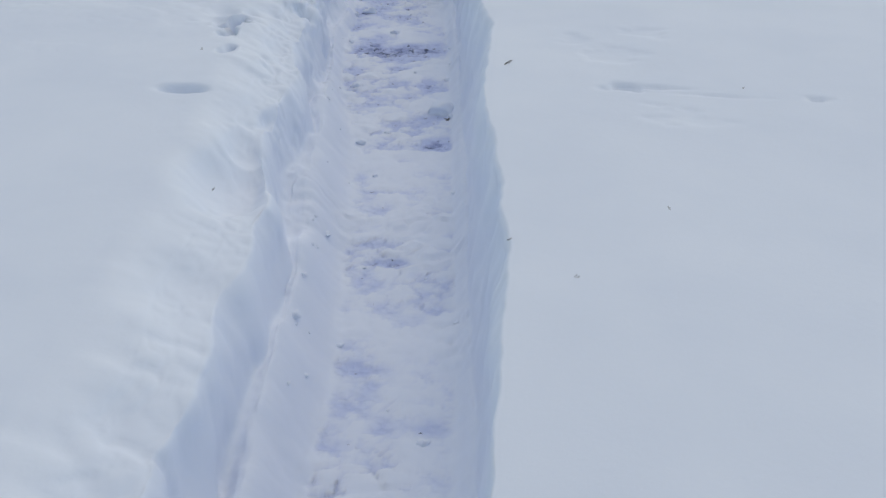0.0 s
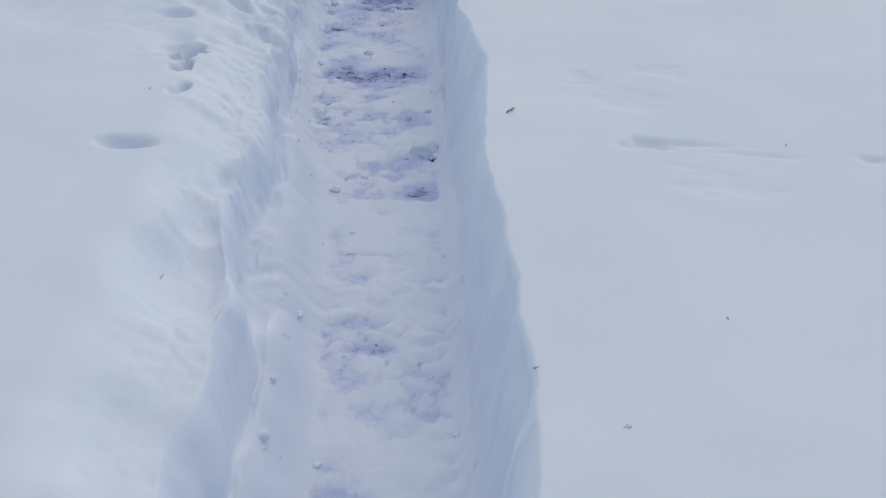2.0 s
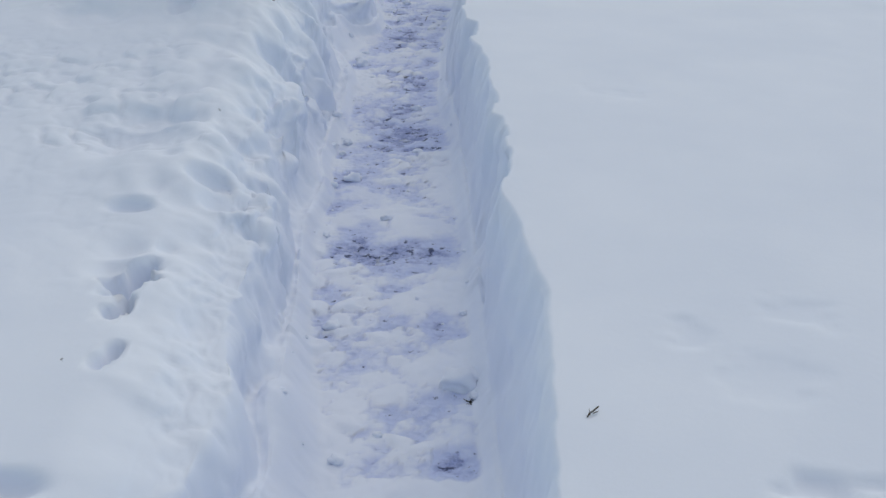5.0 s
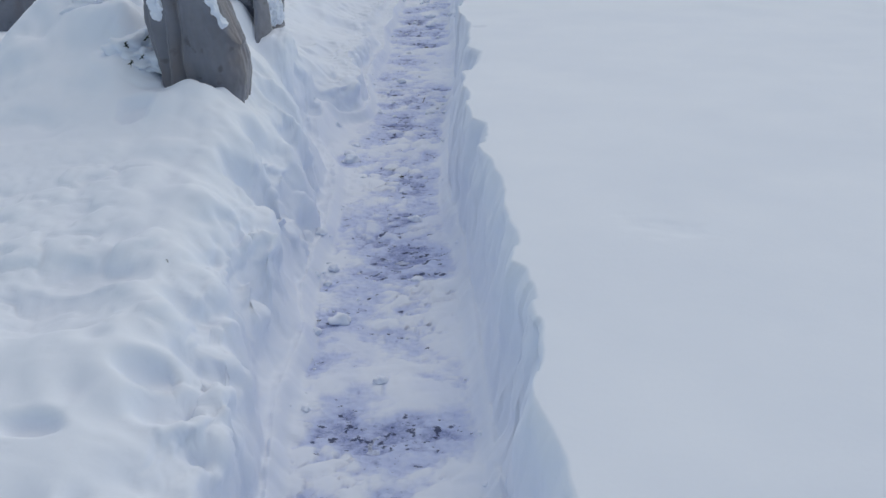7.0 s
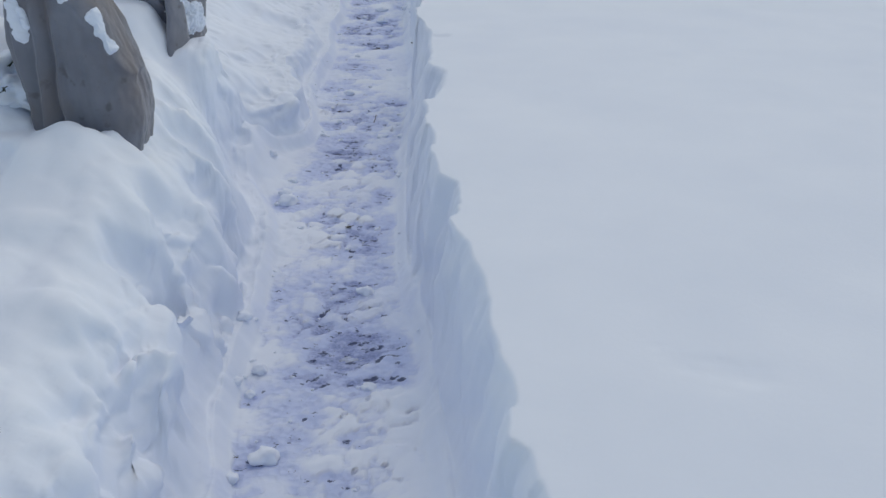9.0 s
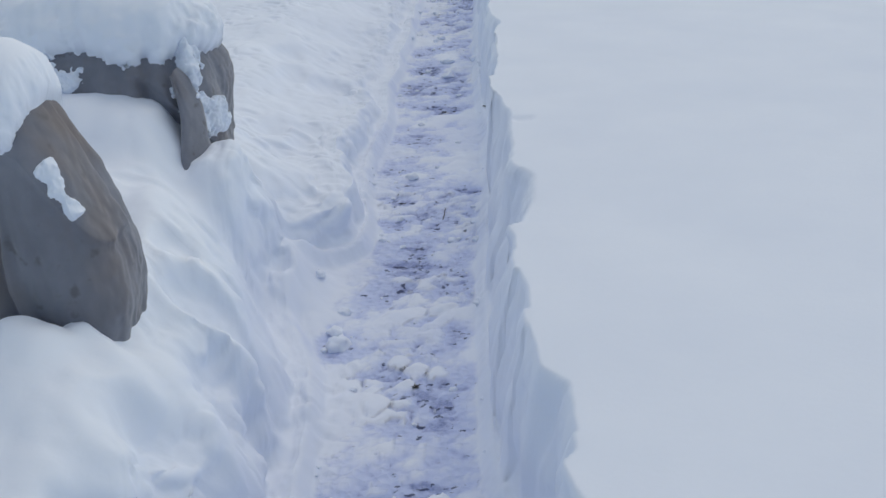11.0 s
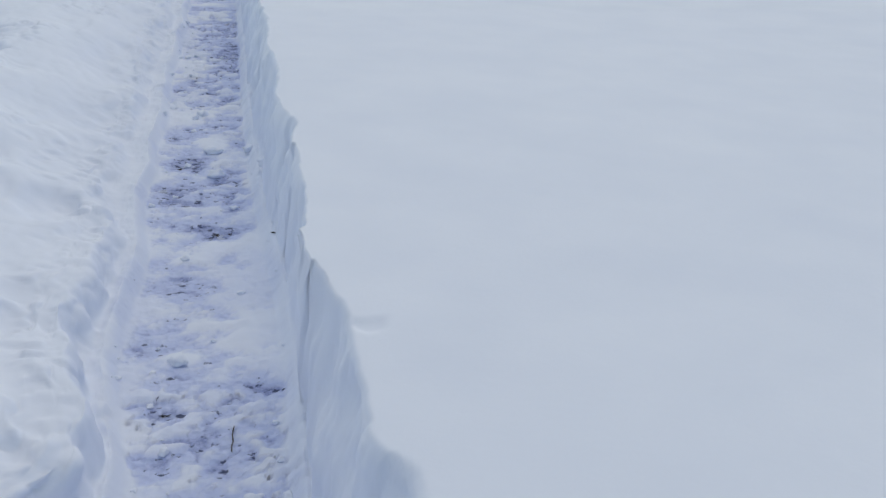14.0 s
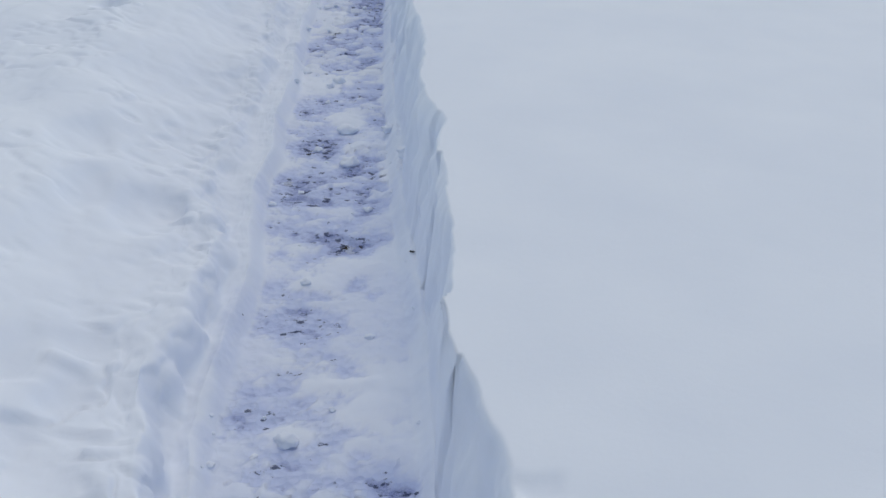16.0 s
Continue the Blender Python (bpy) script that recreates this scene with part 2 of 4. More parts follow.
# the right rim: how far the lip stands back from the toe, with the notches where pieces broke out
LIP_AT = (1.0, 1.3, 1.55, 2.1, 2.35, 2.55, 2.8, 3.0, 3.2, 3.5, 3.7, 3.95, 3.98, 4.1, 4.3, 4.5, 4.65, 4.77, 4.80, 4.98, 5.04, 5.3, 5.63, 5.655, 5.95, 6.05, 6.5, 6.7, 6.86, 6.89, 7.2, 7.5, 7.68, 7.95, 8.4, 8.7, 9.1, 9.5)
LIP_BACK = (0.030, 0.050, 0.075, 0.072, 0.058, 0.066, 0.090, 0.105, 0.085, 0.060, 0.095, 0.092, 0.070, 0.088, 0.076, 0.082, 0.062, 0.038, 0.056, 0.066, 0.030, 0.020, 0.012, 0.046, 0.080, 0.040, 0.044, 0.014, 0.010, 0.030, 0.042, 0.026, 0.052, 0.012, 0.034, 0.014, 0.034, 0.016)

# hollows in the left bank: x, y, half length across, half length along, depth
HOLES = ((-0.435, 3.05, 0.046, 0.070, 0.10), (-0.405, 2.92, 0.022, 0.05, 0.06), (-0.36, 2.75, 0.017, 0.045, 0.05))
HOLLOWS_NEAR = ((-0.38, 2.41, 0.06, 0.03, 0.03), (-0.12, 2.51, 0.03, 0.05, 0.035),
                (-0.68, 3.8, 0.16, 0.12, 0.03), (-0.38, 3.59, 0.07, 0.08, 0.03), (-0.13, 2.0, 0.08, 0.16, 0.05), (-0.27, 3.82, 0.045, 0.06, 0.05),
                (-0.38, 3.53, 0.05, 0.06, 0.06), (-0.24, 3.37, 0.045, 0.05, 0.05), (-0.68, 3.95, 0.14, 0.07, 0.03), (-0.35, 3.7, 0.08, 0.05, 0.04),
                (-0.56, 3.39, 0.05, 0.03, 0.03), (-0.45, 4.73, 0.06, 0.10, 0.07), (-0.28, 4.4, 0.05, 0.07, 0.05), (-0.36, 4.3, 0.05, 0.08, 0.05),
                (-0.145, 2.18, 0.05, 0.08, 0.03),
                (-0.12, 2.43, 0.04, 0.08, 0.03), (-0.29, 3.44, 0.04, 0.03, 0.05), (-0.42, 3.60, 0.05, 0.045, 0.06))
HOLLOWS_FAR = ((-1.18, 4.75, 0.14, 0.1, 0.022), (-0.88, 4.84, 0.05, 0.07, 0.035), (-0.35, 5.25, 0.05, 0.1, 0.06), (-0.66, 5.46, 0.04, 0.06, 0.04), (-0.58, 5.34, 0.08, 0.07, 0.065), 
               (-0.49, 4.67, 0.08, 0.09, 0.09), (-0.8, 5.72, 0.12, 0.05, 0.02), (-0.5, 4.9, 0.06, 0.09, 0.05), (-0.68, 5.68, 0.06, 0.04, 0.03), (-0.36, 4.06, 0.045, 0.06, 0.05), 
               (-0.3, 3.9, 0.04, 0.07, 0.05))
# footprints and pits further along
PITS = ((-1.90, 9.45, 0.12, 0.16, 0.14), (-1.80, 9.00, 0.07, 0.14, 0.10), (-2.10, 9.80, 0.20, 0.20, 0.12), (-1.28, 9.20, 0.05, 0.07, 0.04), (-1.43, 8.14, 0.06, 0.05, 0.04),
        (-1.02, 7.97, 0.07, 0.14, 0.025), (-0.79, 7.70, 0.08, 0.15, 0.03), (-0.66, 6.85, 0.09, 0.10, 0.025), (-0.73, 6.66, 0.10, 0.10, 0.02), (-0.93, 7.70, 0.06, 0.12, 0.025))
# scrapes and prints in the smooth field: x, y, across, along, depth
SCRAPES = ((0.75, 2.47, 0.040, 0.030, 0.024), (0.86, 2.475, 0.08, 0.011, 0.012), (1.00, 2.44, 0.09, 0.010, 0.008), (0.62, 2.86, 0.05, 0.04, 0.008),
           (0.85, 2.95, 0.05, 0.05, 0.009), (0.87, 2.29, 0.08, 0.05, 0.006), (1.22, 2.45, 0.03, 0.03, 0.018), (0.72, 2.72, 0.09, 0.06, 0.006),
           (0.60, 4.18, 0.07, 0.06, 0.006), (0.05, 6.40, 0.035, 0.03, 0.010))
# worn spots where the paving shows: x, y, half width, half length, how bare
BARE_NEAR = ((0.16, 1.38, 0.06, 0.03, 0.9), (0.17, 1.76, 0.05, 0.025, 0.9), (0.17, 2.22, 0.05, 0.012, 1.1), (0.33, 2.29, 0.03, 0.010, 1.1), (0.10, 2.62, 0.06, 0.012, 1.0), (0.25, 2.01, 0.13, 0.06, 0.5), (-0.02, 2.04, 0.03, 0.08, 0.6),
             (0.13, 2.31, 0.05, 0.025, 1.1), (0.05, 2.36, 0.05, 0.03, 0.7), (0.35, 2.38, 0.06, 0.04, 0.6), (0.11, 2.50, 0.06, 0.04, 0.7),
             (0.29, 2.51, 0.05, 0.025, 0.9), (0.10, 3.10, 0.10, 0.07, 0.8), (0.20, 2.98, 0.07, 0.05, 0.9), (0.06, 2.95, 0.05, 0.03, 0.9), (-0.16, 3.35, 0.06, 0.12, 0.7), (0.06, 3.51, 0.11, 0.05, 0.7),
             (-0.03, 3.65, 0.03, 0.06, 0.9), (-0.17, 3.92, 0.06, 0.05, 1.0), (0.0, 3.93, 0.19, 0.08, 1.0), (-0.24, 4.22, 0.06, 0.05, 0.9),
             (-0.12, 4.36, 0.10, 0.06, 1.0), (-0.32, 4.43, 0.05, 0.10, 1.1))
BARE_MIDDLE = ((-0.22, 4.47, 0.10, 0.09, 1.0), (-0.15, 4.60, 0.15, 0.10, 1.0), (-0.31, 4.66, 0.07, 0.05, 0.7), (-0.12, 4.73, 0.10, 0.08, 1.0),
               (-0.14, 4.91, 0.14, 0.11, 1.0), (-0.11, 5.19, 0.12, 0.05, 0.6), (-0.25, 5.42, 0.04, 0.03, 0.8), (-0.17, 5.50, 0.11, 0.12, 0.8),
               (-0.20, 5.61, 0.10, 0.09, 1.1), (-0.29, 5.67, 0.05, 0.05, 0.9), (-0.45, 5.80, 0.05, 0.06, 0.9), (-0.10, 5.86, 0.07, 0.06, 0.7),
               (-0.29, 6.06, 0.06, 0.10, 0.7), (-0.17, 6.15, 0.11, 0.12, 0.9), (-0.28, 6.30, 0.13, 0.06, 0.4), (-0.20, 6.55, 0.10, 0.12, 1.0),
               (-0.39, 6.59, 0.06, 0.06, 0.9), (-0.24, 6.71, 0.04, 0.07, 0.8))
BARE_FAR = ((-0.37, 6.76, 0.05, 0.04, 1.1), (-0.41, 6.83, 0.07, 0.08, 0.7), (-0.16, 6.84, 0.05, 0.04, 0.9), (-0.45, 7.07, 0.05, 0.08, 0.9),
            (-0.38, 7.42, 0.09, 0.12, 0.7), (-0.30, 7.80, 0.06, 0.045, 1.6), (-0.44, 8.07, 0.10, 0.05, 0.8), (-0.51, 8.22, 0.06, 0.05, 1.0),
            (-0.28, 8.26, 0.05, 0.18, 0.7), (-0.46, 8.43, 0.08, 0.06, 1.4), (-0.39, 8.51, 0.07, 0.08, 1.0), (-0.24, 8.66, 0.09, 0.11, 1.1),
            (-0.30, 9.03, 0.14, 0.08, 0.8), (-0.37, 9.28, 0.12, 0.09, 0.9), (-0.38, 9.56, 0.16, 0.08, 1.0), (-0.33, 9.85, 0.15, 0.2, 1.0),
            (-0.35, 10.3, 0.17, 0.3, 1.1), (-0.40, 11.0, 0.17, 0.5, 1.0))


rng = random.Random(3)
DENTS = []
for k in range(90):
    dy = rng.uniform(3.0, 6.0) if k < 30 else rng.uniform(6.3, 11.0)
    out = rng.uniform(0.04, 0.36) if k < 30 else rng.uniform(0.14, 1.5)
    size = rng.uniform(0.025, 0.05) if k < 30 else rng.uniform(0.04, 0.085)
    DENTS.append((float(toe_left(np.array(dy))) - out, dy, size, size * (rng.uniform(1.0, 1.5) if k < 30 else rng.uniform(1.8, 3.0)), rng.uniform(0.012, 0.03) * (1.0 if k < 30 else 0.75)))


def bowls(x, y, rows, power=2, rag=0.16, pitch=8):
    """Depth of a set of hollows with ragged outlines."""
    total = np.zeros_like(x)
    wx, wy = rag * fbm(x * pitch, y * pitch, 61, 3), rag * fbm(x * pitch, y * pitch, 67, 3)
    for cx, cy, rx, ry, depth in rows:
        near = (np.abs(x - cx) < 3 * rx) & (np.abs(y - cy) < 3 * ry)
        if near.any():
            d = ((x[near] - cx) / rx + wx[near]) ** 2 + ((y[near] - cy) / ry + wy[near]) ** 2
            total[near] = np.maximum(total[near], depth * np.exp(-(d ** power)))
    return total


def bare(x, y):
    total = np.zeros_like(x)
    for rows in (BARE_NEAR, BARE_MIDDLE, BARE_FAR):
        for cx, cy, rx, ry, k in rows:
            near = (np.abs(x - cx) < 3 * rx) & (np.abs(y - cy) < 3 * ry)
            if near.any():
                total[near] = np.maximum(total[near], k * np.exp(-0.7 * (((x[near] - cx) / rx) ** 2 + ((y[near] - cy) / ry) ** 2)))
    return total


SLAB = 0.205


def floor_height(x, y):
    """Trodden snow on the paving, nearly flat; below nought the paving shows."""
    tr, tl = toe_right(y), toe_left(y)
    mid, half = 0.5 * (tr + tl), 0.5 * (tr - tl)
    side = np.clip(np.abs(x - mid) / half, 0, 1)
    warp = 0.25 * wave(x * 30, y * 30, 91)
    soft = 0.0045 * fbm(x * 6, y * 6, 3, 3) + 0.0035 * fbm(x * 15, y * 19, 5, 3)
    dash = 0.0042 * wave(x * 9 + 0.6 * wave(x * 20, y * 20, 77), y * 21 + 1.0 * wave(x * 9, y * 7, 78), 79) * ease(2.4, 3.6, y) * (1 - ease(0.35, 0.65, side))
    bits = (0.013 * chunks(x * 15 + warp, y * 16 + warp, 92) - 0.001) * ease(-0.20, 0.4, wave(x * 4.3, y * 4.3, 94)) + 0.0035 * chunks(x * 40, y * 42 + 2 * warp, 93)
    skirt = 0.040 * ease(0.045, 0.0, tr - x) ** 1.5 + (0.045 + 0.075 * (1 - ease(2.9, 3.6, y)) * (1 + 0.5 * fbm(x * 8, y * 5, 89, 2))) * ease(0.045 + 0.075 * (1 - ease(2.9, 3.6, y)), 0.0, x - tl) ** 1.5
    alcove = 0.07 * ease(0.02, 0.16, -0.44 - x) * ease(5.55, 5.95, y) * (1 - ease(6.2, 6.5, y)) * (1 + 0.5 * fbm(x * 11, y * 8, 87, 3))
    return 0.0085 + soft + dash + bits + skirt + alcove + 0.005 * side**4 - 0.0095 * bare(x, y)


def snow_height(x, y):
    tr, tl = toe_right(y), toe_left(y)
    # right: a clean spade cut with pieces broken off the rim, then an untouched field
    yw = y + 0.006 * fbm(y * 13, x * 4, 25, 3)
    cell = np.floor(y * 11 + 0.8 * wave(y * 3, 0 * y, 7))
    facet = 0.010 * lattice(cell.astype(np.int64), cell.astype(np.int64) * 0 + 5, 3)
    cut = x - tr - 0.005 * fbm(y * 7, x * 3, 21, 2) - facet * (0.2 + 0.4 * ease(3.0, 3.8, y))
    brim = np.interp(yw, LIP_AT, LIP_BACK) - toe_shift(y) + 0.004 * fbm(y * 9, 0 * y, 23, 3, 0.6)
    brim = np.maximum(brim, 0.008)
    field = 0.405 - 0.055 * ease(0.1, 2.2, x - tr) + 0.006 * fbm(x * 0.9, y * 0.9, 31, 2) + 0.002 * fbm(x * 5, y * 5, 33, 2)
    s = np.clip(cut / brim, 0, 1.6)
    low = 0.055 * (1 - s) * np.clip(s * 3, 0, 1)
    right = np.where(s < 1, field * (0.98 * np.clip(s, 0, 1) ** 1.15) + low, field)
    right = right + 0.020 * fbm(y * 6, s * 2.5, 27, 2) * np.clip(4 * s * (1 - s), 0, 1)
    right = right - 0.02 * np.exp(-((s - 1.0) / 0.10) ** 2) * (s > 0.85)
    right = right - 0.7 * bowls(x, y, SCRAPES, 2, 0.6, 16) * (cut > brim)
    # left: a spade-cut face, then thrown and trodden snow
    out = tl - x
    rim, top = curve_through(BANK, RIM_LEFT, y), curve_through(BANK, TOP_LEFT, y)
    wx, wy = 0.05 * wave(x * 5, y * 5, 41), 0.05 * wave(x * 5, y * 5, 42)
    low = ease(5.9, 6.6, y)
    blocky = chunks(y * 6.5 + 2 * wy, x * 5 + 2 * wx, 43) - 0.45
    wob = (0.020 * fbm(y * 3.1, x * 2.6, 45, 2) + 0.040 * blocky * (1 - ease(0.1, 0.3, out))) * (0.35 + 0.65 * ease(2.6, 3.6, y)) * (1 - 0.4 * low)
    slump = 0.085 - 0.025 * (1 - ease(2.6, 3.2, y)) + 0.020 * wave(y * 1.7, 0 * y, 46) - 0.015 * low + 0.07 * ease(7.4, 8.2, y) + 0.06 * ease(4.9, 5.3, y) * (1 - ease(5.9, 6.1, y))
    face = ease(0.0, 1.0, (out + wob * ease(0.0, 0.05, out)) / slump)
    slope = ease(0.03, np.interp(y, (5.2, 5.7, 6.3, 7.0), (0.27, 0.33, 0.50, 0.65)), out + 1.5 * wob)
    base = rim * face + (top - rim) * slope
    # trampled patches with soft rims, calm further out and near the start
    calm = (0.15 + 0.85 * ease(2.9, 3.7, y + 0.25 * out)) * ease(0.02, 0.14, out)
    near_edge = 1 - ease(0.25, 0.8, out)
    stretch = 1 - 0.45 * low
    patch = ease(0.05, 0.42, fbm((x + wx) * 3.6, ((y - 6.25) * stretch + wy) * 2.4, 51, 2))
    print_ = ease(0.10, 0.40, fbm((x + wy) * 7.0, ((y - 6.25) * stretch + wx) * 4.6, 53, 2))
    lumps = -(0.009 + 0.007 * near_edge * (1 - 0.4 * low)) * patch - (0.002 + 0.011 * near_edge * (1 - 0.55 * low)) * print_ + 0.010 * fbm(x * 2, y * 2, 57, 2)
    lumps = lumps + (0.001 + 0.022 * near_edge * (0.25 + 0.75 * ease(4.0, 4.7, y))) * (chunks((x + wx) * 9, (y + wy) * 8, 55) - 0.4) * (1 - 0.7 * low)
    lumps = lumps * (1 - 0.55 * ease(5.15, 5.4, y) * (1 - ease(6.0, 6.2, y)))
    left = base + calm * lumps * (1 - 0.6 * ease(1.2, 2.6, out)) + 0.05 * fbm(x * 0.5, y * 0.5, 59, 2) * ease(1.0, 4.0, out)
    left = left - bowls(x, y, PITS, 3) - bowls(x, y, HOLES, 3, 0.55, 19) - 1.15 * bowls(x, y, HOLLOWS_NEAR, 2) * ease(0.02, 0.1, out) - 1.05 * bowls(x, y, HOLLOWS_FAR, 3) * ease(0.02, 0.1, out) - bowls(x, y, DENTS, 1) * ease(0.02, 0.1, out)
    # drifts against the wrapped shrubs
    left = left + 0.06 * np.exp(-(((x + 0.74) / 0.3) ** 2 + ((y - 4.90) / 0.14) ** 2)) + 0.05 * np.exp(-(((x + 1.0) / 0.4) ** 2 + ((y - 5.62) / 0.14) ** 2))
    left = left + 0.03 * np.exp(-(((x + 0.74) / 0.05) ** 2 + ((y - 4.96) / 0.05) ** 2)) + (0.24 + 0.05 * fbm(x * 9, y * 9, 63, 3)) * np.exp(-(((x + 1.22) / 0.27) ** 4 + ((y - 5.36) / 0.34) ** 2))
    left = left + 0.10 * np.exp(-(((x + 0.99) / 0.10) ** 2 + ((y - 5.20) / 0.20) ** 2))
    lap = np.interp(x + 0.015 * fbm(x * 14, y * 14, 64, 2), (-1.5, -1.2, -1.08, -0.95, -0.87, -0.83, -0.80, -0.765, -0.70, -0.665, -0.60), (0.64, 0.645, 0.63, 0.605, 0.585, 0.50, 0.455, 0.46, 0.475, 0.455, 0.42))
    lap = lap + 0.010 * fbm(x * 24, y * 12, 66, 3)
    left = left + (lap - left) * np.exp(-(((y - 6.02) / 0.17) ** 4)) * ease(-0.60, -0.68, x) * ease(-1.75, -1.45, x)
    floor = floor_height(x, y)
    z = np.where(x > tr, higher(right, floor - 0.3 * np.clip(x - tr, 0, 1)), floor)
    z = np.where(x < tl, higher(left, floor - 0.3 * np.clip(tl - x, 0, 1)), z)
    open_ = ease(-3.0, -2.0, y) * (1 - ease(12.6, 13.6, y))
    shut = 0.40 + 0.02 * fbm(x, y, 71, 2)
    return np.where(open_ < 1, z * open_ + shut * (1 - open_), z)


def thin_cover(x, y):
    """How thin the trodden snow is: one where the paving is about to show, nought where it lies thick."""
    tr, tl = toe_right(y), toe_left(y)
    mid = 0.5 * (tr + tl) + 0.010 * wave(y * 4, 0 * y, 83)
    ragged_edge = 0.01 + 0.03 * fbm(x * 9, y * 9, 86, 2)
    inside = ease(0.0, 0.05, tr - x + ragged_edge) * ease(0.0, 0.04, x - tl + ragged_edge) * ease(0.8, 1.0, y) * (1 - ease(12.0, 12.4, y))
    joint = np.exp(-(((x - mid) / 0.005) ** 2)) * ease(0.45, 0.8, wave(y * 8, 0 * y + 2.5, 85)) * 0.6
    trodden = ease(2.55, 3.0, y)
    return np.clip(np.clip(1.0 - floor_height(x, y) / 0.0125, 0, 1.2) * (0.78 + 0.22 * trodden) + joint + 0.04 + 0.24 * ease(3.0, 4.2, y) * ease(-0.35, 0.25, fbm(x * 3.5, y * 3.5, 88, 2)), 0, 1.08) * inside


def height_at(x, y):
    return float(snow_height(np.array([x], float), np.array([y], float))[0])


def spread(start, step, growth, end):
    out, at = [], start
    while at < end:
        at += step
        step *= growth
        out.append(at)
    return out


def snow_sheet():
    # columns keep to the two cut faces: 0 at the right toe, -0.4 at the left toe
    fine_u = list(np.arange(-1.35, -0.56, 0.009)) + list(np.arange(-0.56, -0.39, 0.0028)) + list(np.arange(-0.39, -0.01, 0.0075)) + list(np.arange(-0.01, 0.12, 0.0028)) + list(np.arange(0.12, 0.26, 0.008))
    left_u = [-1.35 - v for v in spread(0.0, 0.009, 1.03, 3.0)]
    left_u += [-v for v in spread(-left_u[-1], 0.4, 1.35, 400.0)]
    right_u = [0.26 + v for v in spread(0.0, 0.009, 1.02, 2.5)]
    right_u += spread(right_u[-1], 0.4, 1.35, 400.0)
    us = np.array(sorted(left_u) + fine_u + right_u)
    fine_y = list(np.arange(0.9, 12.2, 0.009))
    far_y = spread(12.2, 0.02, 1.06, 20.0)
    far_y += spread(far_y[-1], 0.6, 1.35, 600.0)
    near_y = [0.9 - v for v in spread(0.0, 0.02, 1.08, 5.0)]
    near_y += [-v for v in spread(-near_y[-1], 0.6, 1.35, 400.0)]
    ys = np.array(sorted(near_y) + fine_y + far_y)
    u, y = np.meshgrid(us, ys)
    tr, tl = toe_right(y), toe_left(y)
    between = np.clip(-u / 0.4, 0, 1)
    x = tr * (1 - between) + tl * between + np.clip(u, 0, None) + np.clip(u + 0.4, None, 0)
    z = snow_height(x, y)
    # thrown snow settles into soft forms: even the left bank out along the path
    dug = (bowls(x, y, HOLES, 3, 0.55, 19) + 1.15 * bowls(x, y, HOLLOWS_NEAR, 2) + 1.05 * bowls(x, y, HOLLOWS_FAR, 3) + bowls(x, y, DENTS, 1)) * ease(0.02, 0.1, tl - x)
    soft = np.pad(z + dug, ((7, 7), (0, 0)), mode='edge')
    bell = np.exp(-(np.arange(-7, 8) / 2.8) ** 2)
    bell /= bell.sum()
    soft = sum(w * soft[k:k + len(z)] for k, w in enumerate(bell)) - dug
    even = np.exp(-(np.arange(-3, 4) / 1.8) ** 2)
    even /= even.sum()
    wide = np.pad(soft + dug, ((0, 0), (3, 3)), mode='edge')
    wide = sum(w * wide[:, k:k + z.shape[1]] for k, w in enumerate(even)) - dug
    soft = soft + (wide - soft) * ease(0.12, 0.2, tl - x)
    side = ease(0.0, 0.05, tl - x) * ease(1.0, 1.2, y) * (1 - ease(11.5, 12.0, y))
    z = z + (soft - z) * side
    # the cut faces swell and crumble sideways as well
    on_left = ease(-0.02, 0.02, tl - x) * (1 - ease(0.10, 0.24, tl - x)) * ease(0.03, 0.10, z) * ease(0.8, 1.2, y) * (1 - ease(11.5, 12.2, y))
    on_right = ease(-0.02, 0.01, x - tr) * (1 - ease(0.05, 0.10, x - tr)) * ease(0.03, 0.10, z) * (1 - ease(0.36, 0.40, z)) * ease(0.8, 1.2, y) * (1 - ease(11.5, 12.2, y))
    x = x + on_left * 0.016 * fbm(y * 4, z * 5, 101, 2) + on_right * 0.010 * fbm(y * 8, z * 8, 105, 2)
    # crumbs and lumps that stand off along the slope
    ax, az = np.gradient(x, axis=1), np.gradient(z, axis=1)
    bx, by, bz = np.gradient(x, axis=0), np.gradient(y, axis=0), np.gradient(z, axis=0)
    nx, ny, nz = -az * by, az * bx - ax * bz, ax * by
    size = np.sqrt(nx * nx + ny * ny + nz * nz) + 1e-12
    near = (np.abs(y - 6.4) < 6.0) & (x < tr + 0.2) & (x > tl - 1.6)
    out = (tl - x)[near]
    p, q, r = x[near], y[near], z[near]
    wall = ease(-0.01, 0.03, out) * ease(0.02, 0.08, r) * (0.06 + 0.94 * (1 - ease(0.14, 0.34, out))) * (1 - 0.3 * ease(6.4, 7.0, q)) * (1 - 0.5 * ease(5.1, 5.4, q) * (1 - ease(5.9, 6.1, q))) * (0.5 + 0.5 * ease(2.6, 3.4, q))
    cut = ease(0.0, 0.02, -out - (tr - tl)[near]) * ease(0.02, 0.08, r) * (1 - ease(0.35, 0.39, r))
    crumbly = 0.4 + 0.6 * ease(-0.2, 0.5, wave3(p * 4, q * 4, r * 4, 206))
    push = wall * (0.017 * wave3(p * 8, q * 8, r * 8, 201) + crumbly * 0.013 * wave3(p * 19, q * 19, r * 19, 202) + crumbly * 0.0045 * wave3(p * 45, q * 45, r * 45, 203))
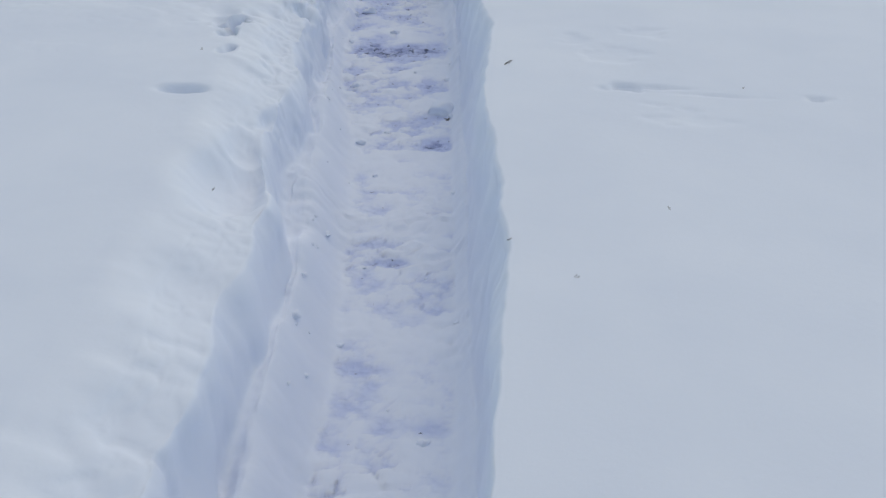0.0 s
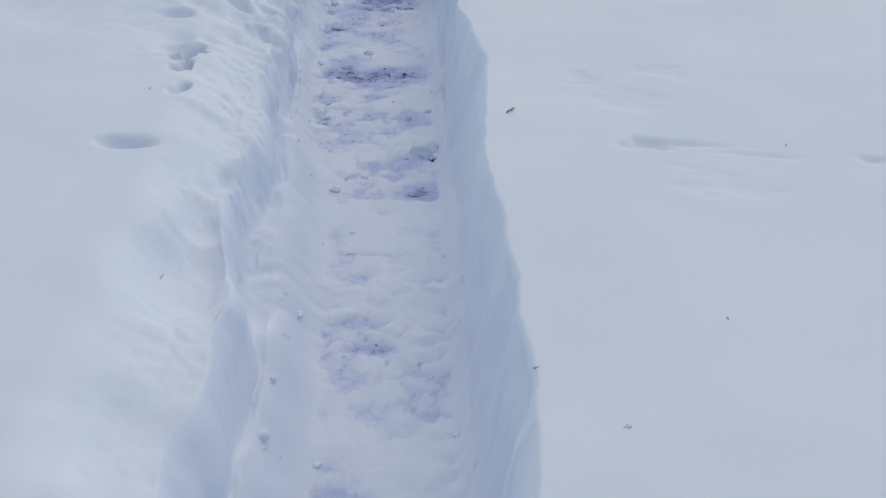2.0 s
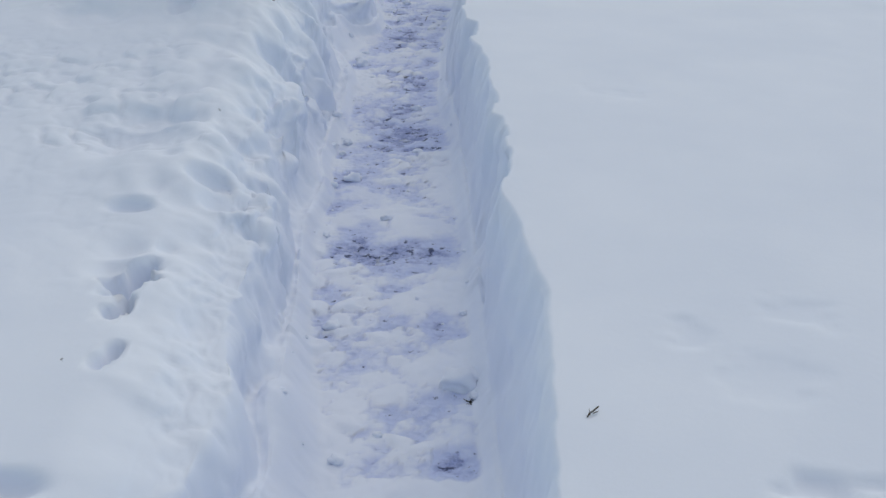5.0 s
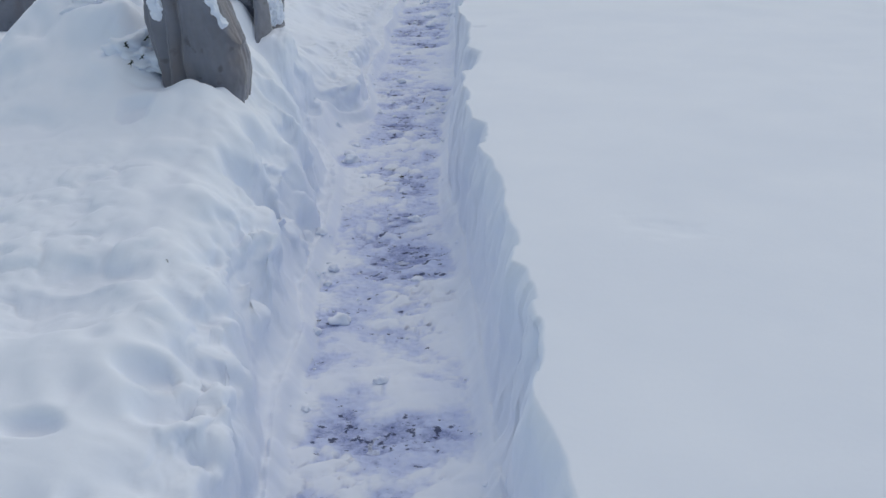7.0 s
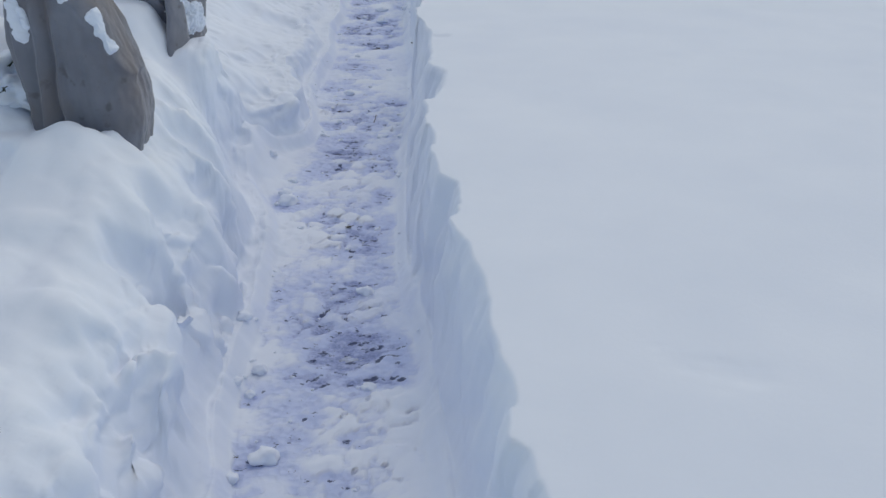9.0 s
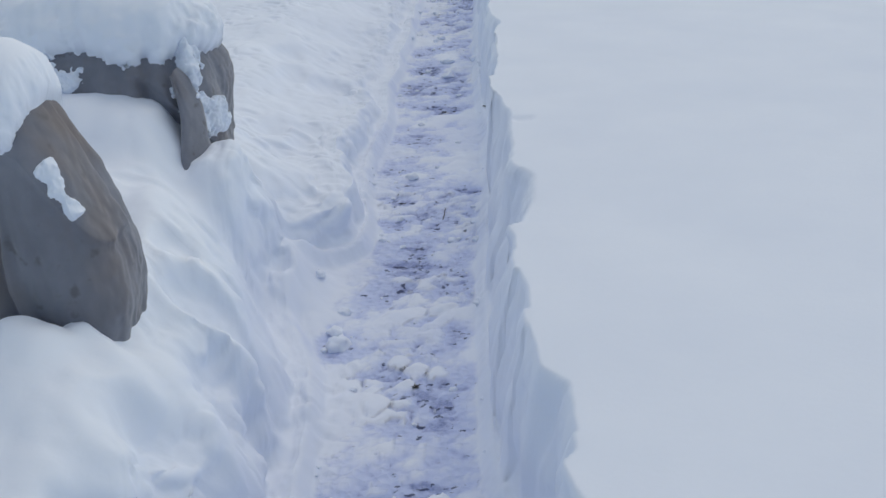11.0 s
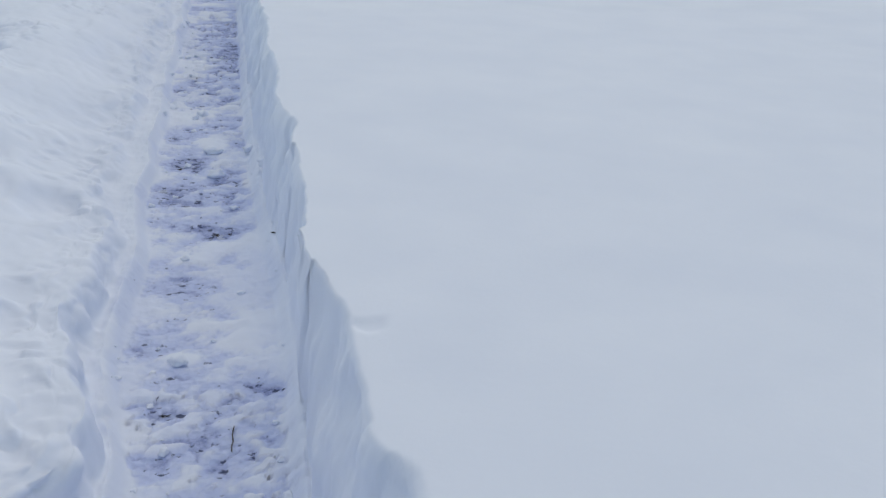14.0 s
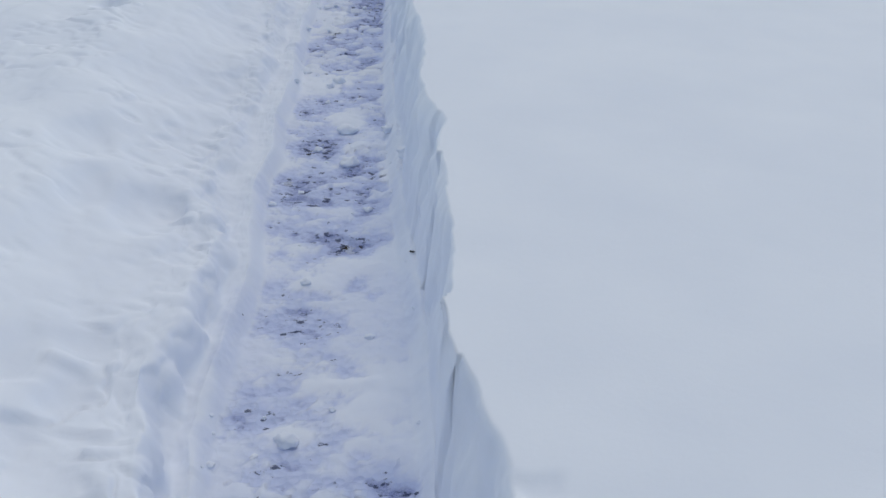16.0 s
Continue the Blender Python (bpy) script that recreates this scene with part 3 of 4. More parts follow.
    push = push + cut * (0.013 * ease(3.0, 3.7, q) * (1 - 0.7 * ease(6.2, 6.6, q)) * wave3(p * 7, q * 7, r * 7, 207) + 0.006 * ease(3.0, 3.7, q) * wave3(p * 17, q * 17, r * 17, 208) + 0.003 * wave3(p * 12, q * 12, r * 12, 204) + 0.003 * wave3(p * 28, q * 28, r * 28, 205))
    # clods and crumbs strewn over the thrown snow
    strewn = ease(0.06, 0.16, out) * (1 - 0.7 * ease(0.9, 1.5, out)) * ease(2.7, 3.6, q + 0.25 * out)
    where = ease(-0.15, 0.35, fbm(p * 2.3, q * 2.3, 211, 2))
    jx, jy = 0.3 * wave(p * 22, q * 22, 212), 0.3 * wave(p * 22, q * 22, 213)
    pitch = 1 - 0.45 * ease(6.2, 6.8, q)
    clods = 0.015 * chunks((p + 0.6) * 9 * (0.4 + 0.6 * pitch) + jx, (q - 6.5) * 7.5 * pitch + jy, 214) + 0.004 * (1 - ease(6.2, 6.8, q)) * chunks(p * 19 + jx, q * 15 + jy, 215) - 0.009
    push = push + strewn * (0.15 + 0.85 * where) * clods
    # spade-broken lumps on the cut faces
    broken = 0.017 * chunks(q * 9 + jx, (r - 0.6 * p) * 9 + jy, 216) + 0.009 * chunks(q * 21 + jx, (r - 0.6 * p) * 19 + jy, 217) - 0.014
    push = push + wall * (1 - ease(0.10, 0.22, out)) * (0.25 + 0.75 * crumbly) * broken + 0.35 * cut * broken * ease(3.0, 3.7, q)
    x[near] += push * (nx / size)[near]
    y[near] += push * (ny / size)[near]
    z[near] += push * (nz / size)[near]
    rows, cols = x.shape
    me = bpy.data.meshes.new("ground")
    me.vertices.add(rows * cols)
    me.vertices.foreach_set("co", np.stack([x, y, z], -1).astype(np.float32).ravel())
    a = (np.arange(rows - 1)[:, None] * cols + np.arange(cols - 1)).ravel()
    quads = np.stack([a, a + 1, a + cols + 1, a + cols], -1).astype(np.int32)
    n = len(quads)
    me.loops.add(n * 4)
    me.loops.foreach_set("vertex_index", quads.ravel())
    me.polygons.add(n)
    me.polygons.foreach_set("loop_start", np.arange(0, n * 4, 4, dtype=np.int32))
    me.polygons.foreach_set("use_smooth", np.ones(n, bool))
    me.update(calc_edges=True)
    thin = me.attributes.new("thin_cover", 'FLOAT', 'POINT')
    thin.data.foreach_set("value", thin_cover(x, y).astype(np.float32).ravel())
    me.materials.append(MAT_SNOW)
    return tagged(new("ground", me), "deep white snow with a path shovelled through it", "snow", kind="structure")


snow_sheet()


# ---------------------------------------------------------------- wrapped shrubs
class Drape:
    """A cloth over a shrub. sides: rows of height, left edge, right edge, half depth; lips: lines of x and height where a fold juts out;
    pleats: x at the hem, x at the top, depth, half width."""

    def __init__(self, y, back, sides, lips, pleats, seed):
        self.y, self.back, self.sides, self.lips, self.pleats, self.seed = y, back, sides, lips, pleats, seed
        self.z0, self.z1 = sides[0][0], sides[-1][0]

    def point(self, a, v, off=0.0):
        zs = [r[0] for r in self.sides]
        z = self.z0 + (self.z1 - self.z0) * v
        xl, xr, deep = (float(np.interp(z, zs, [r[k] for r in self.sides])) for k in (1, 2, 3))
        c, s = math.cos(a), math.sin(a)
        r = (abs(c) ** 3.5 + abs(s) ** 3.5) ** (-1 / 3.5)
        x = 0.5 * (xl + xr) + 0.5 * (xr - xl) * c * r
        y = self.y + self.back * v * v + deep * s * r
        n = noise.noise
        sd = self.seed
        shift = 0.018 * n((x * 9 + sd, y * 9, z * 4)) + 0.006 * n((x * 22, y * 22, z * 9 + sd)) + 0.003 * n((x * 55, y * 55 + sd, z * 40))
        for xs, hs, jut in self.lips:
            if xs[0] - 0.05 < x < xs[-1] + 0.05 and s < 0.3:
                gap = z - float(np.interp(x, xs, hs)) - 0.008 * n((x * 12, sd, 0))
                fade = min(1.0, max(0.0, (x - xs[0] + 0.05) / 0.06)) * (1 - 0.65 * min(1.0, max(0.0, (x - xs[-1] + 0.07) / 0.06)))
                if gap > 0:
                    shift += fade * jut * math.exp(-gap / 0.06)
                else:
                    shift += fade * jut * (1.6 * math.exp(gap / 0.011) - 0.6 * math.exp(gap / 0.06))
        if s < 0:
            for foot, top, depth, half in self.pleats:
                at = foot + (top - foot) * v + 0.012 * n((z * 9, foot * 30, sd))
                u = (x - at) / half
                shift += -depth * math.exp(-u * u) * (1 - 0.4 * v) + 0.6 * depth * math.exp(-(u - 1.6) ** 2)
        flat = 1 - v ** 6
        away = Vector((c * flat, s * flat, 0.5 + 0.5 * v ** 6)).normalized()
        return Vector((x, y, z)) + Vector((c * flat, s * flat, 0.0)) * shift + away * off


def shell(drape, a0, a1, v0, v1, na, nv, depth_of=None):
    bm = bmesh.new()
    grid, stands = [], []
    for j in range(nv + 1):
        row, flags = [], []
        for i in range(na + 1):
            a, v = a0 + (a1 - a0) * i / na, v0 + (v1 - v0) * j / nv
            p = drape.point(a, v)
            off = depth_of(p) if depth_of else 1.0
            row.append(bm.verts.new(drape.point(a, v, off) if depth_of else p))
            flags.append(off > 0)
        grid.append(row)
        stands.append(flags)
    for j in range(nv):
        for i in range(na):
            if stands[j][i] or stands[j][i + 1] or stands[j + 1][i + 1] or stands[j + 1][i]:
                bm.faces.new((grid[j][i], grid[j][i + 1], grid[j + 1][i + 1], grid[j + 1][i]))
    bmesh.ops.delete(bm, geom=[v for v in bm.verts if not v.link_faces], context='VERTS')
    bmesh.ops.remove_doubles(bm, verts=bm.verts, dist=0.0004)
    return bm


def ragged(p, seed, coarse=1.0):
    n = noise.noise
    return coarse * n((p.x * 16 + seed, p.y * 16, p.z * 16)) + 0.6 * n((p.x * 45, p.y * 45 + seed, p.z * 45)) + 0.35 * n((p.x * 120, p.y * 120, p.z * 120 + seed))


def clinging_snow(drape, strips, thick, label):
    """A crusted patch that hugs the cloth along short strips: x and height at both ends, half width."""
    def depth(p):
        best = -1.0
        for x0, z0, x1, z1, half in strips:
            dx, dz = x1 - x0, z1 - z0
            t = min(1.0, max(0.0, ((p.x - x0) * dx + (p.z - z0) * dz) / (dx * dx + dz * dz)))
            best = max(best, 1 - math.hypot(p.x - x0 - t * dx, p.z - z0 - t * dz) / half)
        # front face only, fading out towards the side
        mask = best + 0.85 * ragged(p, drape.seed + 23, 0.45) + 0.05 - max(0.0, (p.y - drape.y + 0.07) / 0.03)
        if best < -0.7 or mask < 0:
            return -0.005
        return thick * min(1.0, 2.2 * mask) * (1.0 + 0.8 * ragged(p, drape.seed + 3, 0.5))
    lows = min(min(q[1], q[3]) - q[4] for q in strips)
    highs = max(max(q[1], q[3]) + q[4] for q in strips)
    span = drape.z1 - drape.z0
    v0, v1 = max(0.0, (lows - 0.02 - drape.z0) / span), min(0.995, (highs + 0.02 - drape.z0) / span)
    ob = part("snow_patch", shell(drape, -3.0, 0.15, v0, v1, 380, 80, depth), MAT_CLUMP)
    return tagged(ob, label, "snow", "snow lying on the wrapped shrubs")


def settled_snow(drape, edge_x, edge_z, thick, label):
    """The snow that lies on the crown, down to an uneven edge."""
    def depth(p):
        over = (p.z - float(np.interp(p.x, edge_x, edge_z))) / 0.05
        mask = over + 0.35 * ragged(p, drape.seed + 7)
        if mask < 0:
            return -0.02
        return thick * math.sqrt(min(1.0, mask * 0.8)) * (1 + 0.2 * noise.noise(p * 9))
    span = drape.z1 - drape.z0
    v0 = max(0.0, (min(edge_z) - 0.08 - drape.z0) / span)
    ob = part("settled_snow", shell(drape, -math.pi, math.pi, v0, 0.9995, 220, 60, depth), MAT_CLUMP)
    return tagged(ob, label, "snow", "snow lying on the wrapped shrubs")


def wrapped_shrub(drape, label):
    """A shrub under a draped cloth whose hem is sunk into the snow."""
    root = new("wrapped_shrub")
    cx = 0.5 * (drape.sides[0][1] + drape.sides[0][2])
    root.matrix_world = pose(cx, drape.y, drape.z0)
    cloth = part("cloth", shell(drape, -math.pi, math.pi, 0.0, 1.0, 380, 160), MAT_CLOTH, root, "grey garden fleece hanging in folds")
    cloth.matrix_world = Matrix()
    tall = drape.z1 - drape.z0
    stem = bmesh.new()
    bmesh.ops.create_cone(stem, cap_ends=True, segments=8, radius1=0.018, radius2=0.008, depth=tall * 0.8, matrix=Matrix.Translation((0, 0, tall * 0.4)))
    part("stem", stem, MAT_TWIG, root)
    return tagged(root, label, "wrapped shrub", "wrapped shrubs")


TALL_DRAPE = Drape(5.13, 0.03,
                   ((0.30, -0.855, -0.636, 0.115), (0.46, -0.865, -0.625, 0.12), (0.51, -0.875, -0.613, 0.125), (0.58, -0.885, -0.612, 0.125), (0.66, -0.897, -0.632, 0.12),
                    (0.745, -0.905, -0.663, 0.11), (0.80, -0.905, -0.688, 0.10), (0.84, -0.90, -0.708, 0.088), (0.88, -0.88, -0.735, 0.070), (0.905, -0.85, -0.76, 0.045), (0.915, -0.80, -0.795, 0.004)),
                   (((-0.82, -0.73, -0.68, -0.64, -0.58), (0.865, 0.80, 0.72, 0.655, 0.565), 0.016),),
                   ((-0.82, -0.85, 0.012, 0.013), (-0.765, -0.80, 0.014, 0.010), (-0.72, -0.79, 0.008, 0.02), (-0.67, -0.76, 0.006, 0.012), (-0.85, -0.885, 0.010, 0.008)), 1.0)
wrapped_shrub(TALL_DRAPE, "shrub wrapped in grey fleece with snow on top, in deep snow")
settled_snow(TALL_DRAPE, (-0.93, -0.82, -0.75, -0.72, -0.70), (0.80, 0.845, 0.80, 0.84, 0.93), 0.055, "thick snow lying on top of a grey wrapped shrub")
clinging_snow(TALL_DRAPE, ((-0.684, 0.785, -0.668, 0.745, 0.011), (-0.668, 0.745, -0.648, 0.70, 0.007)), 0.012, "crusted strip of snow clinging to grey fleece")
clinging_snow(TALL_DRAPE, ((-0.865, 0.80, -0.85, 0.735, 0.014), (-0.845, 0.79, -0.835, 0.755, 0.007)), 0.012, "small crusted patch of snow on grey fleece")

LOW_DRAPE = Drape(6.24, 0.05,
                  ((0.30, -1.45, -0.770, 0.20), (0.45, -1.45, -0.767, 0.21), (0.51, -1.45, -0.763, 0.21), (0.58, -1.45, -0.76, 0.205), (0.645, -1.44, -0.768, 0.19),
                   (0.70, -1.42, -0.79, 0.165), (0.735, -1.38, -0.82, 0.14), (0.77, -1.30, -0.88, 0.09), (0.785, -1.1, -1.05, 0.005)),
                  (((-0.93, -0.88, -0.82, -0.77), (0.66, 0.615, 0.545, 0.44), 0.028),),
                  ((-0.85, -0.93, 0.035, 0.020), (-0.80, -0.85, 0.012, 0.015), (-0.99, -0.97, 0.010, 0.03), (-1.10, -1.06, 0.012, 0.03), (-1.22, -1.2, 0.014, 0.03)), 4.0)
low_shrub = wrapped_shrub(LOW_DRAPE, "low broad shrub under grey fleece, half buried in snow")
settled_snow(LOW_DRAPE, (-1.5, -1.13, -1.02, -0.89, -0.83, -0.79, -0.73, -0.70), (0.70, 0.715, 0.69, 0.685, 0.70, 0.68, 0.675, 0.70), 0.085, "thick snow lying on top of a low wrapped shrub")
clinging_snow(LOW_DRAPE, ((-0.825, 0.73, -0.81, 0.63, 0.026), (-0.81, 0.63, -0.80, 0.585, 0.010)), 0.030, "tongue of snow hanging down over grey fleece")
clinging_snow(LOW_DRAPE, ((-0.80, 0.575, -0.72, 0.52, 0.022), (-0.80, 0.53, -0.71, 0.49, 0.03)), 0.020, "ledge of snow caught in the folds of fleece")
clinging_snow(LOW_DRAPE, ((-1.25, 0.70, -1.12, 0.655, 0.03),), 0.02, "small crusted patch of snow on grey fleece")


def cloth_fold(parent):
    """A fold of the fleece that runs forward and down into the drift."""
    bm = bmesh.new()
    grid = []
    for j in range(31):
        v = j / 30
        row = []
        for i in range(25):
            u = i / 12 - 1
            ridge = 0.006 + 0.042 * v**0.7
            n = noise.noise((u * 2.2, v * 5, 3.0))
            x = -0.828 + 0.050 * v + ridge * u * (1 + 0.25 * n) + 0.010 * math.sin(5 * v)
            y = 6.045 - 0.135 * v**1.3 + (0.10 * abs(u) ** 1.6) * (0.4 + 0.8 * v) + 0.010 * n
            z = 0.665 - 0.26 * v + 0.012 * u + 0.006 * noise.noise((u * 5, v * 9, 8.0))
            row.append(bm.verts.new((x, y, z)))
        grid.append(row)
    for j in range(30):
        for i in range(24):
            bm.faces.new((grid[j][i], grid[j][i + 1], grid[j + 1][i + 1], grid[j + 1][i]))
    ob = part("cloth_fold", bm, MAT_CLOTH, parent, "fold of grey fleece reaching into the snow")
    ob.matrix_world = Matrix()
    solid = ob.modifiers.new("thickness", 'SOLIDIFY')
    solid.thickness = 0.003
    return ob


cloth_fold(low_shrub)

FAR_DRAPE = Drape(6.75, 0.04,
                  ((0.30, -2.36, -1.87, 0.25), (0.50, -2.36, -1.87, 0.25), (0.70, -2.34, -1.89, 0.22), (0.82, -2.3, -1.94, 0.17), (0.90, -2.22, -2.02, 0.09), (0.92, -2.12, -2.08, 0.005)),
                  (), ((-2.2, -2.18, 0.015, 0.02), (-2.0, -2.05, 0.015, 0.02)), 7.0)
wrapped_shrub(FAR_DRAPE, "grey fleece hood over a shrub beside a snowy bush")
settled_snow(FAR_DRAPE, (-2.4, -1.8), (0.80, 0.80), 0.07, "snow lying on a grey fleece hood")


def snow_lump_mesh(name, size, seed, detail=4, rough=0.35, flat=True):
    bm = bmesh.new()
    bmesh.ops.create_icosphere(bm, subdivisions=detail, radius=1.0)
    for v in bm.verts:
        p = v.co.copy()
        k = 1 + rough * (noise.noise(p * 1.3 + Vector((seed, 0, 0))) + 0.5 * noise.noise(p * 3.1 + Vector((0, seed, 0))) + 0.25 * noise.noise(p * 7 + Vector((0, 0, seed))))
        v.co = Vector((p.x * size[0], p.y * size[1], p.z * size[2] * (0.7 if flat and p.z < 0 else 1))) * k
    me = bpy.data.meshes.new(name)
    bm.to_mesh(me)
    bm.free()
    me.materials.append(MAT_CLUMP)
    for f in me.polygons:
        f.use_smooth = True
    return me


# ---------------------------------------------------------------- loose snow on the path
CLUMP_MESHES = [snow_lump_mesh("snow_clump", (1.0, 0.9, 0.85), 10.0 + 3 * k, 3, 0.5) for k in range(7)]


def snow_clump(x, y, r, k):
    ob = new("snow_clump", CLUMP_MESHES[k % 7])
    z = max(height_at(x, y), 0.0)
    ob.matrix_world = pose(x, y, z + 0.12 * r, 0, 0, 57 * k) @ Matrix.Diagonal((r, r, 0.75 * r, 1))
    return tagged(ob, "small clump of white snow fallen on the path", "snow clump", "snow clumps on the path")


BIG_CLUMPS = ((0.215, 3.265, 0.045), (-0.42, 5.80, 0.035), (-0.44, 5.86, 0.022), (-0.106, 5.175, 0.022), (-0.129, 3.486, 0.022), (-0.435, 9.10, 0.025), (-0.36, 8.60, 0.032),
              (-0.222, 8.565, 0.026), (-0.313, 4.773, 0.02), (-0.38, 4.94, 0.02), (-0.24, 4.45, 0.03), (-0.29, 4.37, 0.018), (-0.05, 4.72, 0.018), (-0.17, 6.43, 0.018), (-0.10, 6.42, 0.014),
              (-0.36, 6.98, 0.024), (-0.05, 6.90, 0.016), (-0.34, 8.33, 0.03), (-0.16, 8.2, 0.03))
for k, (cx, cy, cr) in enumerate(BIG_CLUMPS):
    snow_clump(cx, cy, cr, k)
rng = random.Random(5)
for k in range(150):
    cy = rng.uniform(1.3, 11.0)
    lo, hi = float(toe_left(np.array(cy))), float(toe_right(np.array(cy)))
    u = rng.random()
    u = u * u * 0.5 if rng.random() < 0.45 else (1 - u * u * 0.4 if rng.random() < 0.4 else u)
    snow_clump(lo + (hi - lo) * (0.04 + 0.92 * u), cy, 0.004 + 0.014 * rng.random() ** 2.5, k)


# ---------------------------------------------------------------- twigs, dry grass, bark
def rod(bm, a, b, r0, r1):
    a, b = Vector(a), Vector(b)
    way = b - a
    m = Matrix.Translation((a + b) / 2) @ way.to_track_quat('Z', 'Y').to_matrix().to_4x4()
    bmesh.ops.create_cone(bm, cap_ends=True, segments=5, radius1=r0, radius2=r1, depth=way.length, matrix=m)


def twig(x, y, size, seed, label="dark dry twig lying on the snow"):
    r = random.Random(seed)
    root = new("twig")
    root.matrix_world = pose(x, y, height_at(x, y) + 0.002, 0, 0, r.uniform(0, 360))
    bm = bmesh.new()
    at = Vector((-size / 2, 0, 0))
    for _ in range(4):
        to = at + Vector((size / 4, r.uniform(-0.2, 0.2) * size / 2, r.uniform(-0.002, 0.004)))
        rod(bm, at, to, size * 0.05, size * 0.04)
        at = to
    part("stalk", bm, MAT_TWIG, root)
    for _ in range(2):
        bm = bmesh.new()
        s = r.uniform(-0.3, 0.3) * size
        rod(bm, (s, 0, 0), (s + 0.2 * size, r.choice((-1, 1)) * 0.25 * size, 0.006), size * 0.03, size * 0.012)
        part("side_shoot", bm, MAT_TWIG, root)
    return tagged(root, label, "twig", "twigs on the snow")


twig(0.455, 2.602, 0.028, 1)
for k, (tx, ty) in enumerate(((0.50, 1.62), (-0.17, 1.98), (0.62, 1.50), (-0.42, 2.72), (0.80, 1.78), (-0.52, 4.0), (1.05, 2.5))):
    twig(tx, ty, 0.010, 20 + k, "tiny dark bark fragment on white snow")


def path_stick(x, y, length):
    bm = bmesh.new()
    at = Vector((0.0, -length / 2, 0.004))
    for k in range(5):
        to = at + Vector((0.0025 * math.sin(2.1 * k), length / 5, 0.002 * math.cos(3.0 * k)))
        rod(bm, at, to, 0.0016, 0.0013)
        at = to
    ob = part("stick", bm, MAT_TWIG)
    ob.matrix_world = pose(x, y, max(height_at(x, y), 0.0))
    return tagged(ob, "thin dark stick frozen into the trodden path", "stick")


path_stick(-0.218, 6.64, 0.09)


def grass_tuft(x, y, size, seed, count=9):
    r = random.Random(seed)
    root = new("dry_grass_tuft")
    root.matrix_world = pose(x, y, max(height_at(x, y), -0.004) - 0.002)
    for _ in range(count):
        bm = bmesh.new()
        a = r.uniform(0, 6.28)
        base = Vector((r.uniform(-0.3, 0.3) * size, r.uniform(-0.3, 0.3) * size, 0))
        mid = base + Vector((math.cos(a) * 0.5 * size * r.uniform(0.3, 1), math.sin(a) * 0.3 * size, 0.25 * size * r.uniform(0.2, 1)))
        tip = mid + Vector((math.cos(a) * 0.55 * size, math.sin(a) * 0.4 * size, 0.25 * size * r.uniform(-0.3, 1)))
        rod(bm, base, mid, 0.0014, 0.0011)
        rod(bm, mid, tip, 0.0011, 0.0005)
        part("blade", bm, MAT_STRAW, root)
    return tagged(root, "small tuft of dry brown grass poking through snow", "grass", "dry tufts along the path")


for k, (gx, gy, gs) in enumerate(((0.235, 3.19, 0.03), (-0.30, 4.46, 0.016), (-0.20, 5.60, 0.03), (-0.37, 6.76, 0.026), (-0.31, 7.80, 0.03), (-0.27, 7.80, 0.022),
                                  (-0.47, 8.42, 0.03), (-0.13, 7.66, 0.018))):
    grass_tuft(gx, gy, gs * 0.5, 40 + k, 13)


def snowy_bush(x, y, seed, label):
    """Twigs of a low evergreen that poke out of a mound of snow."""
    r = random.Random(seed)
    root = new("snowy_bush")
    z = min(height_at(x, y), height_at(x, y - 0.1) + 0.03) - 0.055
    root.matrix_world = pose(x, y, z)
    me = snow_lump_mesh("snow_mound", (0.13, 0.15, 0.08), seed, 5, 0.6)
    mound = new("snow_mound", me)
    mound.parent = root
    for _ in range(10):
        bm = bmesh.new()
        a, up = r.uniform(-2.6, 1.2), r.uniform(0.1, 1.2)
        way = Vector((math.cos(a) * math.cos(up), math.sin(a) * math.cos(up), math.sin(up)))
        start = Vector((way.x * 0.12, way.y * 0.14, way.z * 0.07))
        tip = start + way * r.uniform(0.03, 0.06) + Vector((r.uniform(-0.02, 0.02), r.uniform(-0.02, 0.02), -0.006))
        rod(bm, start, tip, 0.0022, 0.001)
        for k in range(9):
            p = start.lerp(tip, 0.2 + 0.8 * k / 9)
            q = p + Vector((r.uniform(-1, 1), r.uniform(-1, 1), r.uniform(-0.7, 0.6))) * 0.010
            rod(bm, p, q, 0.0019, 0.0007)
        part("sprig", bm, MAT_NEEDLE, root)
    return tagged(root, label, "bush")


snowy_bush(-0.96, 5.19, 3.0, "low dark evergreen bush almost buried under snow")
snowy_bush(-1.17, 5.45, 9.0, "dark evergreen sprigs showing through a mound of snow")
snowy_bush(-1.75, 6.25, 14.0, "small evergreen under snow beside a wrapped shrub")


# ---------------------------------------------------------------- paving under the trodden snow
pavement = tagged(new("pavement"), "narrow paved garden path of frosted grey-brown slabs", "pavement", kind="structure")


